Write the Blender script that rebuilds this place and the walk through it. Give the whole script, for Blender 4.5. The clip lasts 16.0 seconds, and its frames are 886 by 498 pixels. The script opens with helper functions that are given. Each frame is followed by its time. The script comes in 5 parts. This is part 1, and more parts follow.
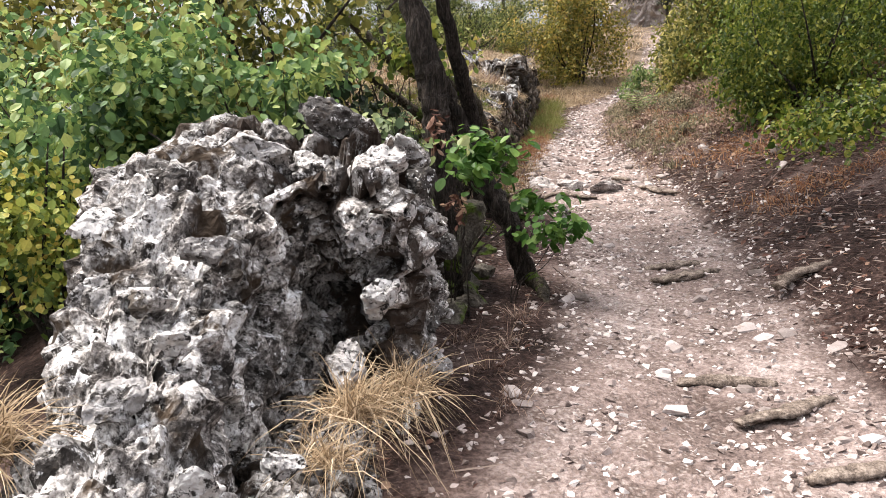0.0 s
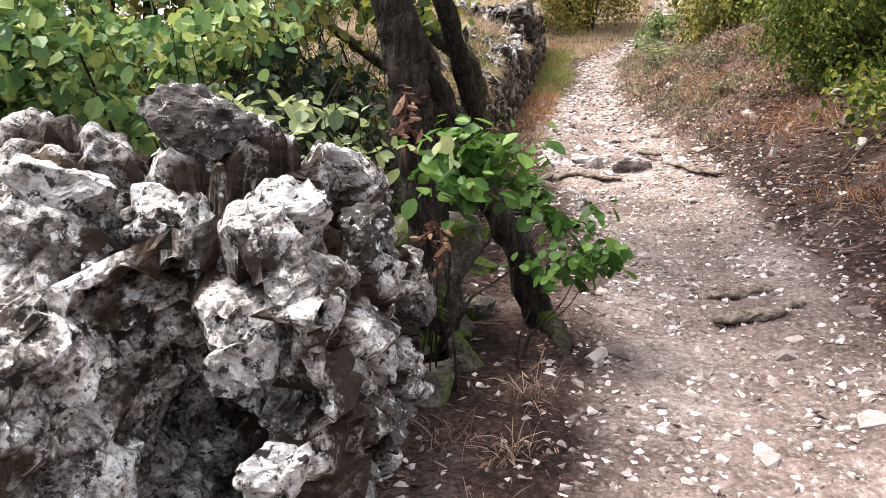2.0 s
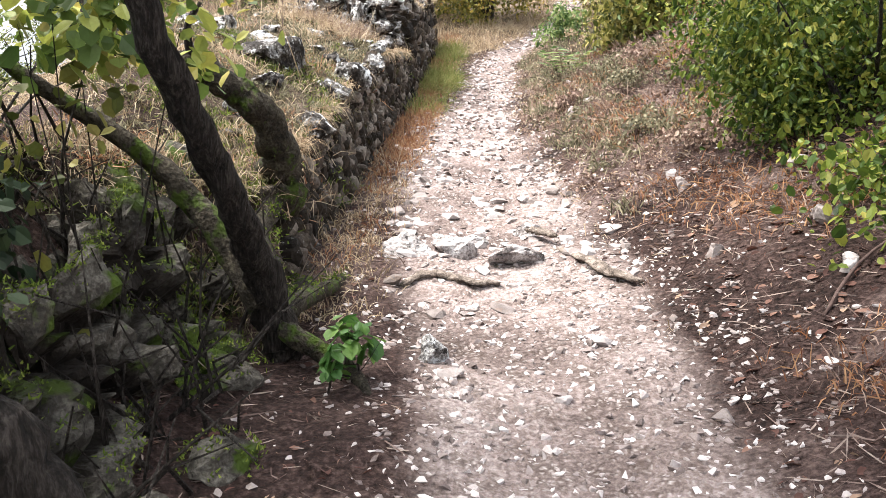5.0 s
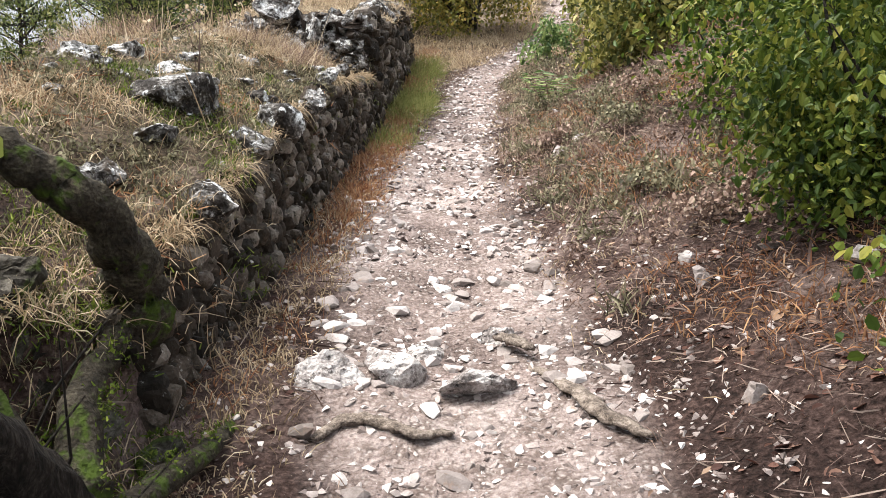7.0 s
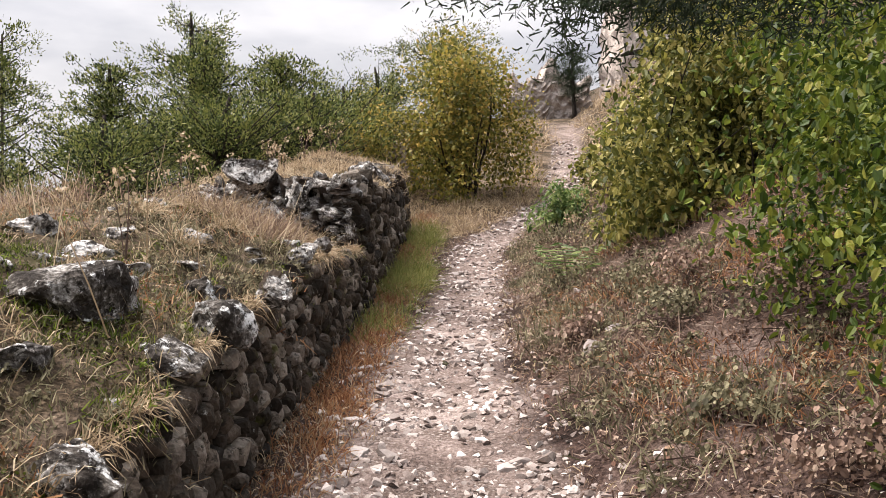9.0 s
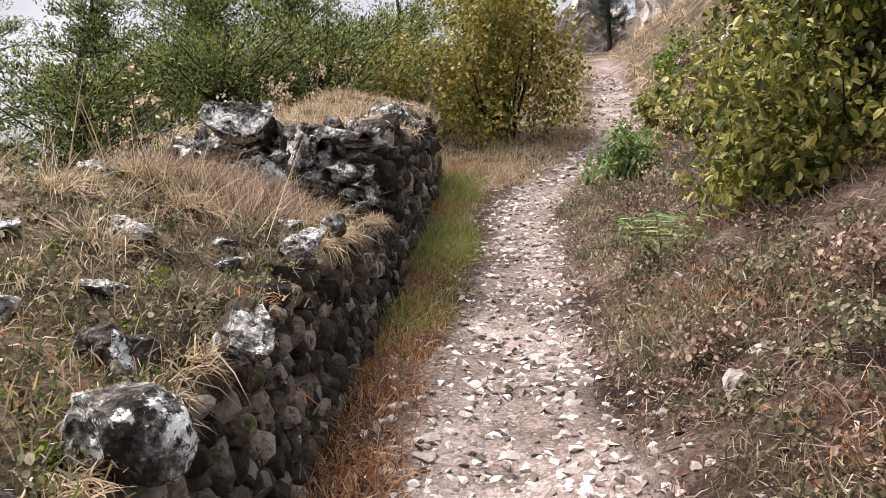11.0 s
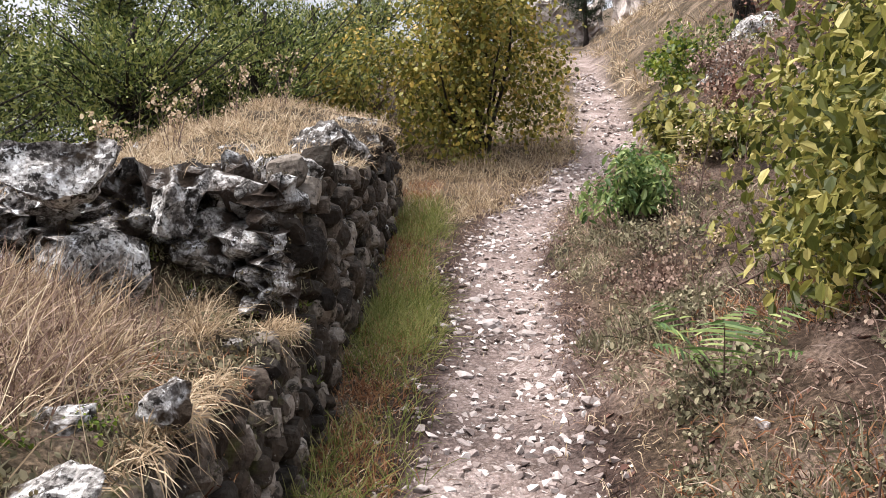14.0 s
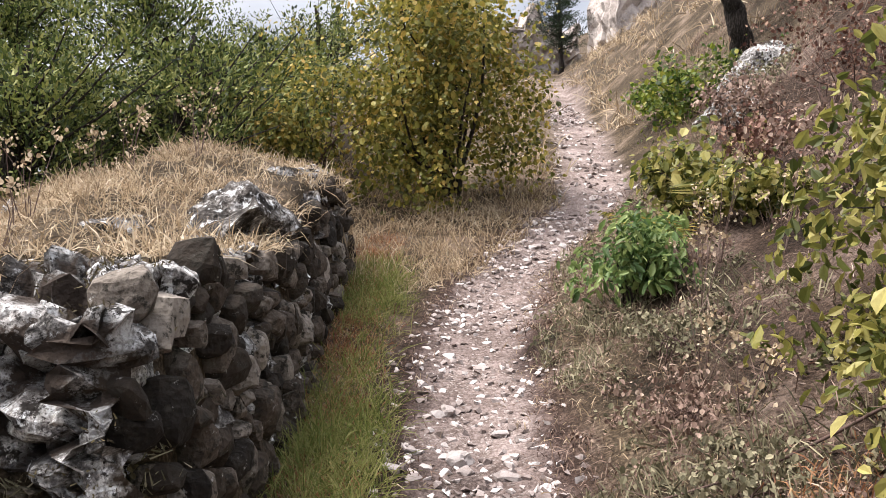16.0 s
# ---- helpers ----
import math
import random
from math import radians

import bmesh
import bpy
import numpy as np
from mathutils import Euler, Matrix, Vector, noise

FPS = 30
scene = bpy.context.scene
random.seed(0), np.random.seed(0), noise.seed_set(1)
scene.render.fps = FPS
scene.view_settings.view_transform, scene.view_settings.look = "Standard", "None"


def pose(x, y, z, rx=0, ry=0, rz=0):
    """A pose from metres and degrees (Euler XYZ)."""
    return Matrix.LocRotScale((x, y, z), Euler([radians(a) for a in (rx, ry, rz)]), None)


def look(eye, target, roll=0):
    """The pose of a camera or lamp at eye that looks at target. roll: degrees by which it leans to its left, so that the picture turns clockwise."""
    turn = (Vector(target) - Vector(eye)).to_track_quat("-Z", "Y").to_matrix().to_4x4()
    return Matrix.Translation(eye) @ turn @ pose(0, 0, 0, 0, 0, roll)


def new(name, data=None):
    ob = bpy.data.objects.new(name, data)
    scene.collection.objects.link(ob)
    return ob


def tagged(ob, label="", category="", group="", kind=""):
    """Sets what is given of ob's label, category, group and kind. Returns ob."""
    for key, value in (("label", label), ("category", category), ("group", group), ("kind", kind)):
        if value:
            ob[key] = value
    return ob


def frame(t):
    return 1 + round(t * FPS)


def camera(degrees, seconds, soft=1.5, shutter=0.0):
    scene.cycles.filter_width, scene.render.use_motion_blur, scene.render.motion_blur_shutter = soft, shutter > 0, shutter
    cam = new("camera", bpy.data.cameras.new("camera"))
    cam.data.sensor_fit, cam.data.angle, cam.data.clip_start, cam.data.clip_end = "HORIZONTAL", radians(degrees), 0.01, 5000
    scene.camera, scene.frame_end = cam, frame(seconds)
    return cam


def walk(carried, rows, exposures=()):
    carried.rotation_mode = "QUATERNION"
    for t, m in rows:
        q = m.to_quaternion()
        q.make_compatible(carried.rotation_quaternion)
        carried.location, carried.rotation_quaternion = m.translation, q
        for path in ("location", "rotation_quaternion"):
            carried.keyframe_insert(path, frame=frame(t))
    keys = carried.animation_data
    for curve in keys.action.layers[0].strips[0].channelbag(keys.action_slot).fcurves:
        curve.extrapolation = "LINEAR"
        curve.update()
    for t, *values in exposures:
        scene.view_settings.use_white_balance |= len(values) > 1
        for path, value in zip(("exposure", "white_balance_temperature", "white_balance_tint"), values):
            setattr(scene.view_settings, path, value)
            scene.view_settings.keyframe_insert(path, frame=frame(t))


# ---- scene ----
cam = camera(53.9, 16.0, 0.7)
PATH = [
    (0, (0.077, 0.411, 1.435), (0.078, 2.394, 1.174), -1.0),
    (0.5, (0.068, 0.731, 1.464), (0.067, 2.71, 1.174), -1.0),
    (1, (0.111, 1.048, 1.478), (0.109, 3.025, 1.176), -1.0),
    (1.5, (0.117, 1.375, 1.484), (0.113, 3.342, 1.125), -1.0),
    (2, (0.166, 1.728, 1.565), (0.161, 3.691, 1.184), -1.1),
    (2.5, (0.271, 2.038, 1.605), (0.267, 4.001, 1.219), -0.9),
    (3, (0.352, 2.36, 1.618), (0.348, 4.322, 1.228), -0.8),
    (3.5, (0.45, 2.693, 1.701), (0.45, 4.655, 1.311), -0.5),
    (4, (0.556, 3.051, 1.803), (0.685, 5.007, 1.409), -0.3),
    (4.2, (0.576, 3.173, 1.825), (0.735, 5.128, 1.432), -0.0),
    (6.3, (0.897, 4.411, 2.043), (1.115, 6.322, 1.495), 0.4),
    (6.5, (0.929, 4.535, 2.034), (1.146, 6.45, 1.5), 0.4),
    (7, (0.994, 4.8, 2.092), (1.214, 6.74, 1.658), 0.4),
    (7.3, (0.997, 4.97, 2.105), (1.221, 6.932, 1.79), 0.4),
    (7.5, (0.991, 5.09, 2.108), (1.217, 7.073, 1.977), 0.5),
    (8, (0.986, 5.348, 2.148), (1.212, 7.334, 2.07), 0.6),
    (8.2, (1.002, 5.458, 2.136), (1.229, 7.444, 2.066), 0.6),
    (10.3, (1.185, 7.098, 2.225), (1.414, 9.078, 2.07), 0.0),
    (10.5, (1.152, 7.244, 2.217), (1.365, 9.225, 2.04), -0.0),
    (11, (1.114, 7.62, 2.277), (1.294, 9.6, 2.06), -0.2),
    (11.5, (1.118, 7.953, 2.313), (1.282, 9.932, 2.078), -0.2),
    (12, (1.114, 8.296, 2.308), (1.272, 10.276, 2.069), -0.2),
    (12.3, (1.139, 8.481, 2.401), (1.29, 10.463, 2.172), -0.2),
    (12.5, (1.172, 8.607, 2.458), (1.326, 10.587, 2.22), -0.1),
    (13, (1.294, 8.844, 2.514), (1.442, 10.825, 2.279), -0.1),
    (13.5, (1.312, 9.083, 2.534), (1.46, 11.064, 2.301), -0.1),
    (14, (1.349, 9.368, 2.546), (1.601, 11.338, 2.31), 0.2),
    (14.5, (1.414, 9.704, 2.589), (1.715, 11.667, 2.353), 0.2),
    (15, (1.445, 10.09, 2.628), (1.757, 12.051, 2.39), 0.3),
    (15.5, (1.547, 10.398, 2.694), (1.861, 12.359, 2.459), 0.5),
    (16, (1.612, 10.67, 2.753), (1.926, 12.637, 2.571), 0.4),
]
EXPOSURES = [(0, 1.22, 6700, 14), (1.5, 1.40, 6700, 14), (3, 1.62, 6500, 13), (4.2, 1.82, 6500, 12), (6.5, 1.45, 5850, 8), (7.0, 1.25, 6350, 9), (7.5, 0.93, 6800, 15), (8.2, 0.93, 6850, 15), (10.5, 0.96, 6600, 14), (11.5, 1.02, 6550, 14), (13, 1.02, 6450, 14), (14.5, 1.14, 6400, 14), (16, 1.08, 6400, 14)]
walk(cam, [(t, look(eye, target, roll)) for t, eye, target, roll in PATH], EXPOSURES)
SKY_STRENGTH, SUN_STRENGTH = 0.112, 4.4

# ---------------------------------------------------------------- light
world = bpy.data.worlds.new("overcast_sky")
scene.world = world
world.use_nodes = True
wn, wl = world.node_tree.nodes, world.node_tree.links
wn.clear()
w_out = wn.new("ShaderNodeOutputWorld")
w_bg = wn.new("ShaderNodeBackground")
w_sky = wn.new("ShaderNodeTexSky")
w_sky.sky_type, w_sky.sun_disc = "NISHITA", False
w_sky.sun_elevation, w_sky.sun_rotation = radians(62), radians(-75)
w_co = wn.new("ShaderNodeTexCoord")
w_map = wn.new("ShaderNodeMapping")
w_map.inputs["Scale"].default_value = (1.2, 1.2, 3.5)
w_noise = wn.new("ShaderNodeTexNoise")
w_noise.inputs["Scale"].default_value, w_noise.inputs["Detail"].default_value = 2.2, 6
w_ramp = wn.new("ShaderNodeValToRGB")
w_ramp.color_ramp.elements[0].position, w_ramp.color_ramp.elements[0].color = 0.40, (6.6, 7.0, 7.8, 1)
w_ramp.color_ramp.elements[1].position, w_ramp.color_ramp.elements[1].color = 0.60, (11.6, 11.8, 12.2, 1)
w_mix = wn.new("ShaderNodeMixRGB")
w_mix.inputs[0].default_value = 0.86
wl.new(w_co.outputs["Generated"], w_map.inputs[0])
wl.new(w_map.outputs[0], w_noise.inputs["Vector"])
wl.new(w_noise.outputs[0], w_ramp.inputs[0])
wl.new(w_sky.outputs[0], w_mix.inputs[1])
wl.new(w_ramp.outputs[0], w_mix.inputs[2])
# an overcast sky is three times brighter overhead than at the horizon
w_sep = wn.new("ShaderNodeSeparateXYZ")
w_grad = wn.new("ShaderNodeMath")
w_grad.operation, w_grad.use_clamp = "MULTIPLY_ADD", True
w_grad.inputs[1].default_value, w_grad.inputs[2].default_value = 0.70, 0.30
w_dim = wn.new("ShaderNodeMixRGB")
w_dim.blend_type, w_dim.inputs[0].default_value = "MULTIPLY", 1.0
wl.new(w_co.outputs["Generated"], w_sep.inputs[0])
wl.new(w_sep.outputs["Z"], w_grad.inputs[0])
wl.new(w_mix.outputs[0], w_dim.inputs[1])
wl.new(w_grad.outputs[0], w_dim.inputs[2])
wl.new(w_dim.outputs[0], w_bg.inputs[0])
w_bg.inputs[1].default_value = SKY_STRENGTH
wl.new(w_bg.outputs[0], w_out.inputs[0])

sun = new("sun", bpy.data.lights.new("sun", "SUN"))
sun.data.energy, sun.data.angle, sun.data.color = SUN_STRENGTH, radians(42), (1.0, 0.95, 0.87)
sun.matrix_world = look((0, 0, 30), (30 * 0.50, -30 * 0.18, 0))


# ---------------------------------------------------------------- materials
def shader(name):
    m = bpy.data.materials.new(name)
    m.use_nodes = True
    nt = m.node_tree
    return m, nt.nodes, nt.links, nt.nodes["Principled BSDF"]


def ramp_node(nodes, stops):
    r = nodes.new("ShaderNodeValToRGB")
    cr = r.color_ramp
    while len(cr.elements) < len(stops):
        cr.elements.new(0.5)
    for e, (p, c) in zip(cr.elements, stops):
        e.position, e.color = p, (*c, 1)
    return r


def noise_node(nodes, links, vec, scale, detail=5, rough=0.6, kind="noise"):
    n = nodes.new("ShaderNodeTexNoise" if kind == "noise" else "ShaderNodeTexVoronoi")
    n.inputs["Scale"].default_value = scale
    if kind == "noise":
        n.inputs["Detail"].default_value, n.inputs["Roughness"].default_value = detail, rough
    links.new(vec, n.inputs["Vector"])
    return n


def mixed(nodes, links, a, b, fac, mode="MIX"):
    m = nodes.new("ShaderNodeMixRGB")
    m.blend_type = mode
    for i, v in ((0, fac), (1, a), (2, b)):
        if isinstance(v, (int, float)):
            m.inputs[i].default_value = v
        elif isinstance(v, tuple):
            m.inputs[i].default_value = (*v, 1)
        else:
            links.new(v, m.inputs[i])
    return m.outputs[0]


def bumped(nodes, links, bsdf, height, strength, distance):
    b = nodes.new("ShaderNodeBump")
    b.inputs["Strength"].default_value, b.inputs["Distance"].default_value = strength, distance
    links.new(height, b.inputs["Height"])
    links.new(b.outputs[0], bsdf.inputs["Normal"])


def surface(name, stops, scale=6.0, fine=60.0, rough=0.9, bump=0.6, depth=0.01, vary="", spots=None, moss=None, stretch=1.0, joints=None):
    """A rough natural surface: broad colour, fine grain, optional lichen spots, moss and brown patches of hollow shade.
    """
    m, nodes, links, bsdf = shader(name)
    geo = nodes.new("ShaderNodeNewGeometry")
    pos = geo.outputs["Position"]
    if stretch != 1.0:
        along = nodes.new("ShaderNodeVectorMath")
        along.operation = "MULTIPLY"
        along.inputs[1].default_value = (1, 1, stretch)
        links.new(pos, along.inputs[0])
        pos = along.outputs[0]
    broad = noise_node(nodes, links, pos, scale, 6, 0.65)
    grain = noise_node(nodes, links, pos, fine, 4, 0.7)
    fac = mixed(nodes, links, broad.outputs[0], grain.outputs[0], 0.4)
    if vary:
        if vary == "object":
            info = nodes.new("ShaderNodeObjectInfo").outputs["Random"]
        else:
            info = geo.outputs["Random Per Island"]
        fac = mixed(nodes, links, fac, info, 0.45)
    squeeze = 0.72 if vary else 0.5
    r = ramp_node(nodes, [(0.5 + (p - 0.5) * squeeze, c) for p, c in stops])
    links.new(fac, r.inputs[0])
    col = r.outputs[0]
    if spots:
        for colour, sc, lo, hi in spots:
            n = noise_node(nodes, links, pos, sc, 8, 0.72)
            k = ramp_node(nodes, [(lo, (0, 0, 0)), (hi, (1, 1, 1))])
            links.new(n.outputs[0], k.inputs[0])
            col = mixed(nodes, links, col, colour, k.outputs[0])
    if moss:
        colour, sc, lo, hi = moss
        n = noise_node(nodes, links, pos, sc, 5, 0.6)
        k = ramp_node(nodes, [(lo, (0, 0, 0)), (hi, (1, 1, 1))])
        links.new(n.outputs[0], k.inputs[0])
        col = mixed(nodes, links, col, colour, k.outputs[0])
    # joint earth, coloured dark enough to hold the shade of the open gaps too
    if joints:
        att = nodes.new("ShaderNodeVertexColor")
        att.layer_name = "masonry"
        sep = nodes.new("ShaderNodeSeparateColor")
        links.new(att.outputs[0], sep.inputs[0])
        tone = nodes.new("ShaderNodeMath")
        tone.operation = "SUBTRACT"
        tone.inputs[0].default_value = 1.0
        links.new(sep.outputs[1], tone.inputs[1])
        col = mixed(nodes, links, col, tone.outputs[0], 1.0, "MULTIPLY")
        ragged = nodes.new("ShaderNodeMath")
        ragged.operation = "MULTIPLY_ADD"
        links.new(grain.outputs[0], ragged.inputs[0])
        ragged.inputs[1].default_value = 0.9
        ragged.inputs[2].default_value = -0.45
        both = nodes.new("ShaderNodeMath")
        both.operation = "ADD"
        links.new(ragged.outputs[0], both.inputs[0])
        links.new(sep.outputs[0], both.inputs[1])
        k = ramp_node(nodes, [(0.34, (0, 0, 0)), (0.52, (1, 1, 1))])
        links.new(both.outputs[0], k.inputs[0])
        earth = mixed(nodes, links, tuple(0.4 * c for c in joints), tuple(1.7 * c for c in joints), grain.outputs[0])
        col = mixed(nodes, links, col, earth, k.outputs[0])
    links.new(col, bsdf.inputs["Base Color"])
    bsdf.inputs["Roughness"].default_value = rough
    bsdf.inputs["Specular IOR Level"].default_value = 0.25
    h = mixed(nodes, links, grain.outputs[0], broad.outputs[0], 0.4)
    pits = noise_node(nodes, links, pos, fine * 0.6, kind="voronoi")
    h = mixed(nodes, links, h, pits.outputs["Distance"], 0.35)
    bumped(nodes, links, bsdf, h, bump, depth)
    return m


def leafy(name, stops, rough=0.5, glow=0.35):
    """Leaves or blades: colour differs from leaf to leaf, light comes partly through."""
    m, nodes, links, bsdf = shader(name)
    geo = nodes.new("ShaderNodeNewGeometry")
    r = ramp_node(nodes, stops)
    n = noise_node(nodes, links, geo.outputs["Position"], 2.2, 2, 0.5)
    fac = mixed(nodes, links, geo.outputs["Random Per Island"], n.outputs[0], 0.4)
    links.new(fac, r.inputs[0])
    fine = noise_node(nodes, links, geo.outputs["Position"], 90, 3, 0.6)
    col = mixed(nodes, links, r.outputs[0], fine.outputs[0], 0.25, "OVERLAY")
    links.new(col, bsdf.inputs["Base Color"])
    bsdf.inputs["Roughness"].default_value = rough
    bsdf.inputs["Specular IOR Level"].default_value = 0.3
    tr = nodes.new("ShaderNodeBsdfTranslucent")
    links.new(col, tr.inputs[0])
    mx = nodes.new("ShaderNodeMixShader")
    mx.inputs[0].default_value = glow
    links.new(bsdf.outputs[0], mx.inputs[1])
    links.new(tr.outputs[0], mx.inputs[2])
    links.new(mx.outputs[0], nodes["Material Output"].inputs[0])
    return m


# brown patches in the moss slot put the ruin's dark hollows into the colour
LIMESTONE = surface("limestone", [(0.22, (0.022, 0.019, 0.017)), (0.40, (0.11, 0.10, 0.095)), (0.53, (0.33, 0.315, 0.30)), (0.69, (0.66, 0.655, 0.65))],
                    8, 70, 0.92, 1.0, 0.03, spots=[((0.02, 0.017, 0.015), 17, 0.53, 0.58), ((0.70, 0.71, 0.72), 21, 0.57, 0.62), ((0.03, 0.025, 0.022), 60, 0.56, 0.62)],
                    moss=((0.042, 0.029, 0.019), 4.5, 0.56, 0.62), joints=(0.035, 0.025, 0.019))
LIMESTONE_PIECE = surface("weathered_limestone", [(0.20, (0.05, 0.046, 0.043)), (0.36, (0.16, 0.152, 0.147)), (0.52, (0.37, 0.36, 0.355)), (0.78, (0.62, 0.61, 0.60))],
                          11, 90, 0.92, 1.0, 0.025, vary="object", spots=[((0.03, 0.027, 0.025), 38, 0.52, 0.58), ((0.70, 0.71, 0.71), 46, 0.57, 0.63), ((0.10, 0.085, 0.07), 9, 0.56, 0.64)])
# dark limestone copy: black lichen, plus the shade under overhangs put into the colour
DARK_LIMESTONE = surface("dark_limestone", [(0.22, (0.010, 0.008, 0.007)), (0.44, (0.035, 0.029, 0.025)), (0.58, (0.12, 0.108, 0.098)), (0.74, (0.45, 0.44, 0.43))],
                         8, 70, 0.92, 1.0, 0.03, spots=[((0.66, 0.67, 0.68), 13, 0.56, 0.61), ((0.015, 0.012, 0.010), 30, 0.54, 0.60)])
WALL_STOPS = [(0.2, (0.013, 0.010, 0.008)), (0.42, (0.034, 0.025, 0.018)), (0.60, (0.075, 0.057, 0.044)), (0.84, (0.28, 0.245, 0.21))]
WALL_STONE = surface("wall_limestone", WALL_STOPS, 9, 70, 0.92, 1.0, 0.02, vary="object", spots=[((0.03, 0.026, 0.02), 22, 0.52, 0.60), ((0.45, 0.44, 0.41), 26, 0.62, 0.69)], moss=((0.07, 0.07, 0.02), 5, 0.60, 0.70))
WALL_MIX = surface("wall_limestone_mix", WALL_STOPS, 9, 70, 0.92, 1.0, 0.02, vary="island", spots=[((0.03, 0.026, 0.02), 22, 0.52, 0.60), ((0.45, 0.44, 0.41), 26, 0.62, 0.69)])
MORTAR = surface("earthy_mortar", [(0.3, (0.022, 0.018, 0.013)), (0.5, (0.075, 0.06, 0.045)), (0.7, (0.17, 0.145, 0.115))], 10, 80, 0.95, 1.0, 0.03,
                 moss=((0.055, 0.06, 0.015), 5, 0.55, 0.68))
PEBBLE = surface("pale_gravel", [(0.15, (0.10, 0.076, 0.068)), (0.4, (0.24, 0.195, 0.18)), (0.64, (0.43, 0.38, 0.36)), (0.92, (0.72, 0.67, 0.645))], 30, 200, 0.9, 0.5, 0.004, vary="island")
PEBBLE_ONE = surface("pale_stone", [(0.2, (0.14, 0.115, 0.105)), (0.45, (0.28, 0.24, 0.225)), (0.65, (0.38, 0.34, 0.325)), (0.85, (0.52, 0.48, 0.465))], 25, 150, 0.9, 0.6, 0.006, vary="object",
                     spots=[((0.22, 0.16, 0.13), 18, 0.58, 0.68)])
LEDGE_STONE = surface("ledge_limestone", [(0.22, (0.08, 0.07, 0.065)), (0.42, (0.22, 0.19, 0.18)), (0.56, (0.38, 0.35, 0.335)), (0.76, (0.56, 0.535, 0.52))], 9, 80, 0.92, 1.0, 0.02, spots=[((0.05, 0.042, 0.038), 30, 0.55, 0.62)])
# mossy stone whose near-black base also holds the shade beneath the trees
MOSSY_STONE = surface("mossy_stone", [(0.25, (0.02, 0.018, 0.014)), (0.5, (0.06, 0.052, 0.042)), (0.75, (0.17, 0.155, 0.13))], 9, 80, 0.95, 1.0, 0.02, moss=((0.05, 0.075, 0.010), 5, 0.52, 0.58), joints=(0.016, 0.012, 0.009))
BARK = surface("dark_bark", [(0.25, (0.006, 0.005, 0.004)), (0.5, (0.026, 0.020, 0.016)), (0.75, (0.085, 0.07, 0.06))], 55, 160, 0.95, 1.0, 0.05, stretch=0.22)
BARK_MOSS = surface("mossy_bark", [(0.25, (0.012, 0.010, 0.007)), (0.5, (0.04, 0.032, 0.022)), (0.75, (0.10, 0.085, 0.06))], 22, 110, 0.95, 1.0, 0.03,
                    moss=((0.055, 0.085, 0.010), 9, 0.52, 0.6))
DRIFTWOOD = surface("weathered_wood", [(0.3, (0.045, 0.034, 0.027)), (0.5, (0.14, 0.11, 0.09)), (0.7, (0.27, 0.225, 0.19))], 30, 140, 0.9, 0.9, 0.01)
MOSS = leafy("moss", [(0.2, (0.035, 0.055, 0.008)), (0.5, (0.10, 0.145, 0.018)), (0.8, (0.21, 0.25, 0.04))], 0.9, 0.2)
MOSS_BROWN = leafy("brown_moss", [(0.2, (0.018, 0.013, 0.008)), (0.5, (0.055, 0.042, 0.022)), (0.8, (0.13, 0.105, 0.05))], 0.9, 0.15)
TWIG = surface("dry_twig", [(0.25, (0.05, 0.03, 0.025)), (0.5, (0.125, 0.083, 0.07)), (0.75, (0.30, 0.235, 0.195))], 9, 90, 0.9, 0.3, 0.003, vary="island")
RUIN_STONE = surface("castle_masonry", [(0.3, (0.22, 0.19, 0.17)), (0.5, (0.40, 0.35, 0.32)), (0.7, (0.56, 0.50, 0.46))], 1.5, 9, 0.95, 0.9, 0.08)

LEAF_SMOKE = leafy("smoke_bush_leaf", [(0.15, (0.027, 0.065, 0.028)), (0.40, (0.09, 0.175, 0.065)), (0.62, (0.23, 0.335, 0.11)), (0.84, (0.46, 0.48, 0.16))])
LEAF_PALE = leafy("pale_sprig_leaf", [(0.15, (0.045, 0.08, 0.035)), (0.5, (0.15, 0.20, 0.09)), (0.85, (0.40, 0.43, 0.19))])
LEAF_FRESH = leafy("fresh_green_leaf", [(0.15, (0.025, 0.07, 0.014)), (0.5, (0.062, 0.145, 0.026)), (0.85, (0.155, 0.255, 0.055))])
LEAF_YELLOW = leafy("yellowing_leaf", [(0.15, (0.04, 0.075, 0.020)), (0.45, (0.16, 0.23, 0.05)), (0.68, (0.40, 0.42, 0.09)), (0.84, (0.60, 0.46, 0.12)), (0.93, (0.600, 0.237, 0.075))])
LEAF_AUTUMN = leafy("autumn_bush_leaf", [(0.15, (0.045, 0.052, 0.012)), (0.40, (0.150, 0.152, 0.030)), (0.64, (0.33, 0.285, 0.060)), (0.9, (0.56, 0.35, 0.10))])
LEAF_OLIVE = leafy("olive_bush_leaf", [(0.15, (0.026, 0.036, 0.009)), (0.4, (0.095, 0.108, 0.023)), (0.65, (0.27, 0.25, 0.06)), (0.88, (0.56, 0.48, 0.19))])
LEAF_RIGHT = leafy("bank_bush_leaf", [(0.15, (0.014, 0.030, 0.005)), (0.40, (0.055, 0.095, 0.014)), (0.66, (0.165, 0.205, 0.030)), (0.9, (0.36, 0.32, 0.065))])
LEAF_JUNIPER = leafy("juniper_spray", [(0.22, (0.012, 0.020, 0.007)), (0.42, (0.060, 0.088, 0.021)), (0.60, (0.155, 0.182, 0.046)), (0.84, (0.30, 0.295, 0.10))], 0.7, 0.2)
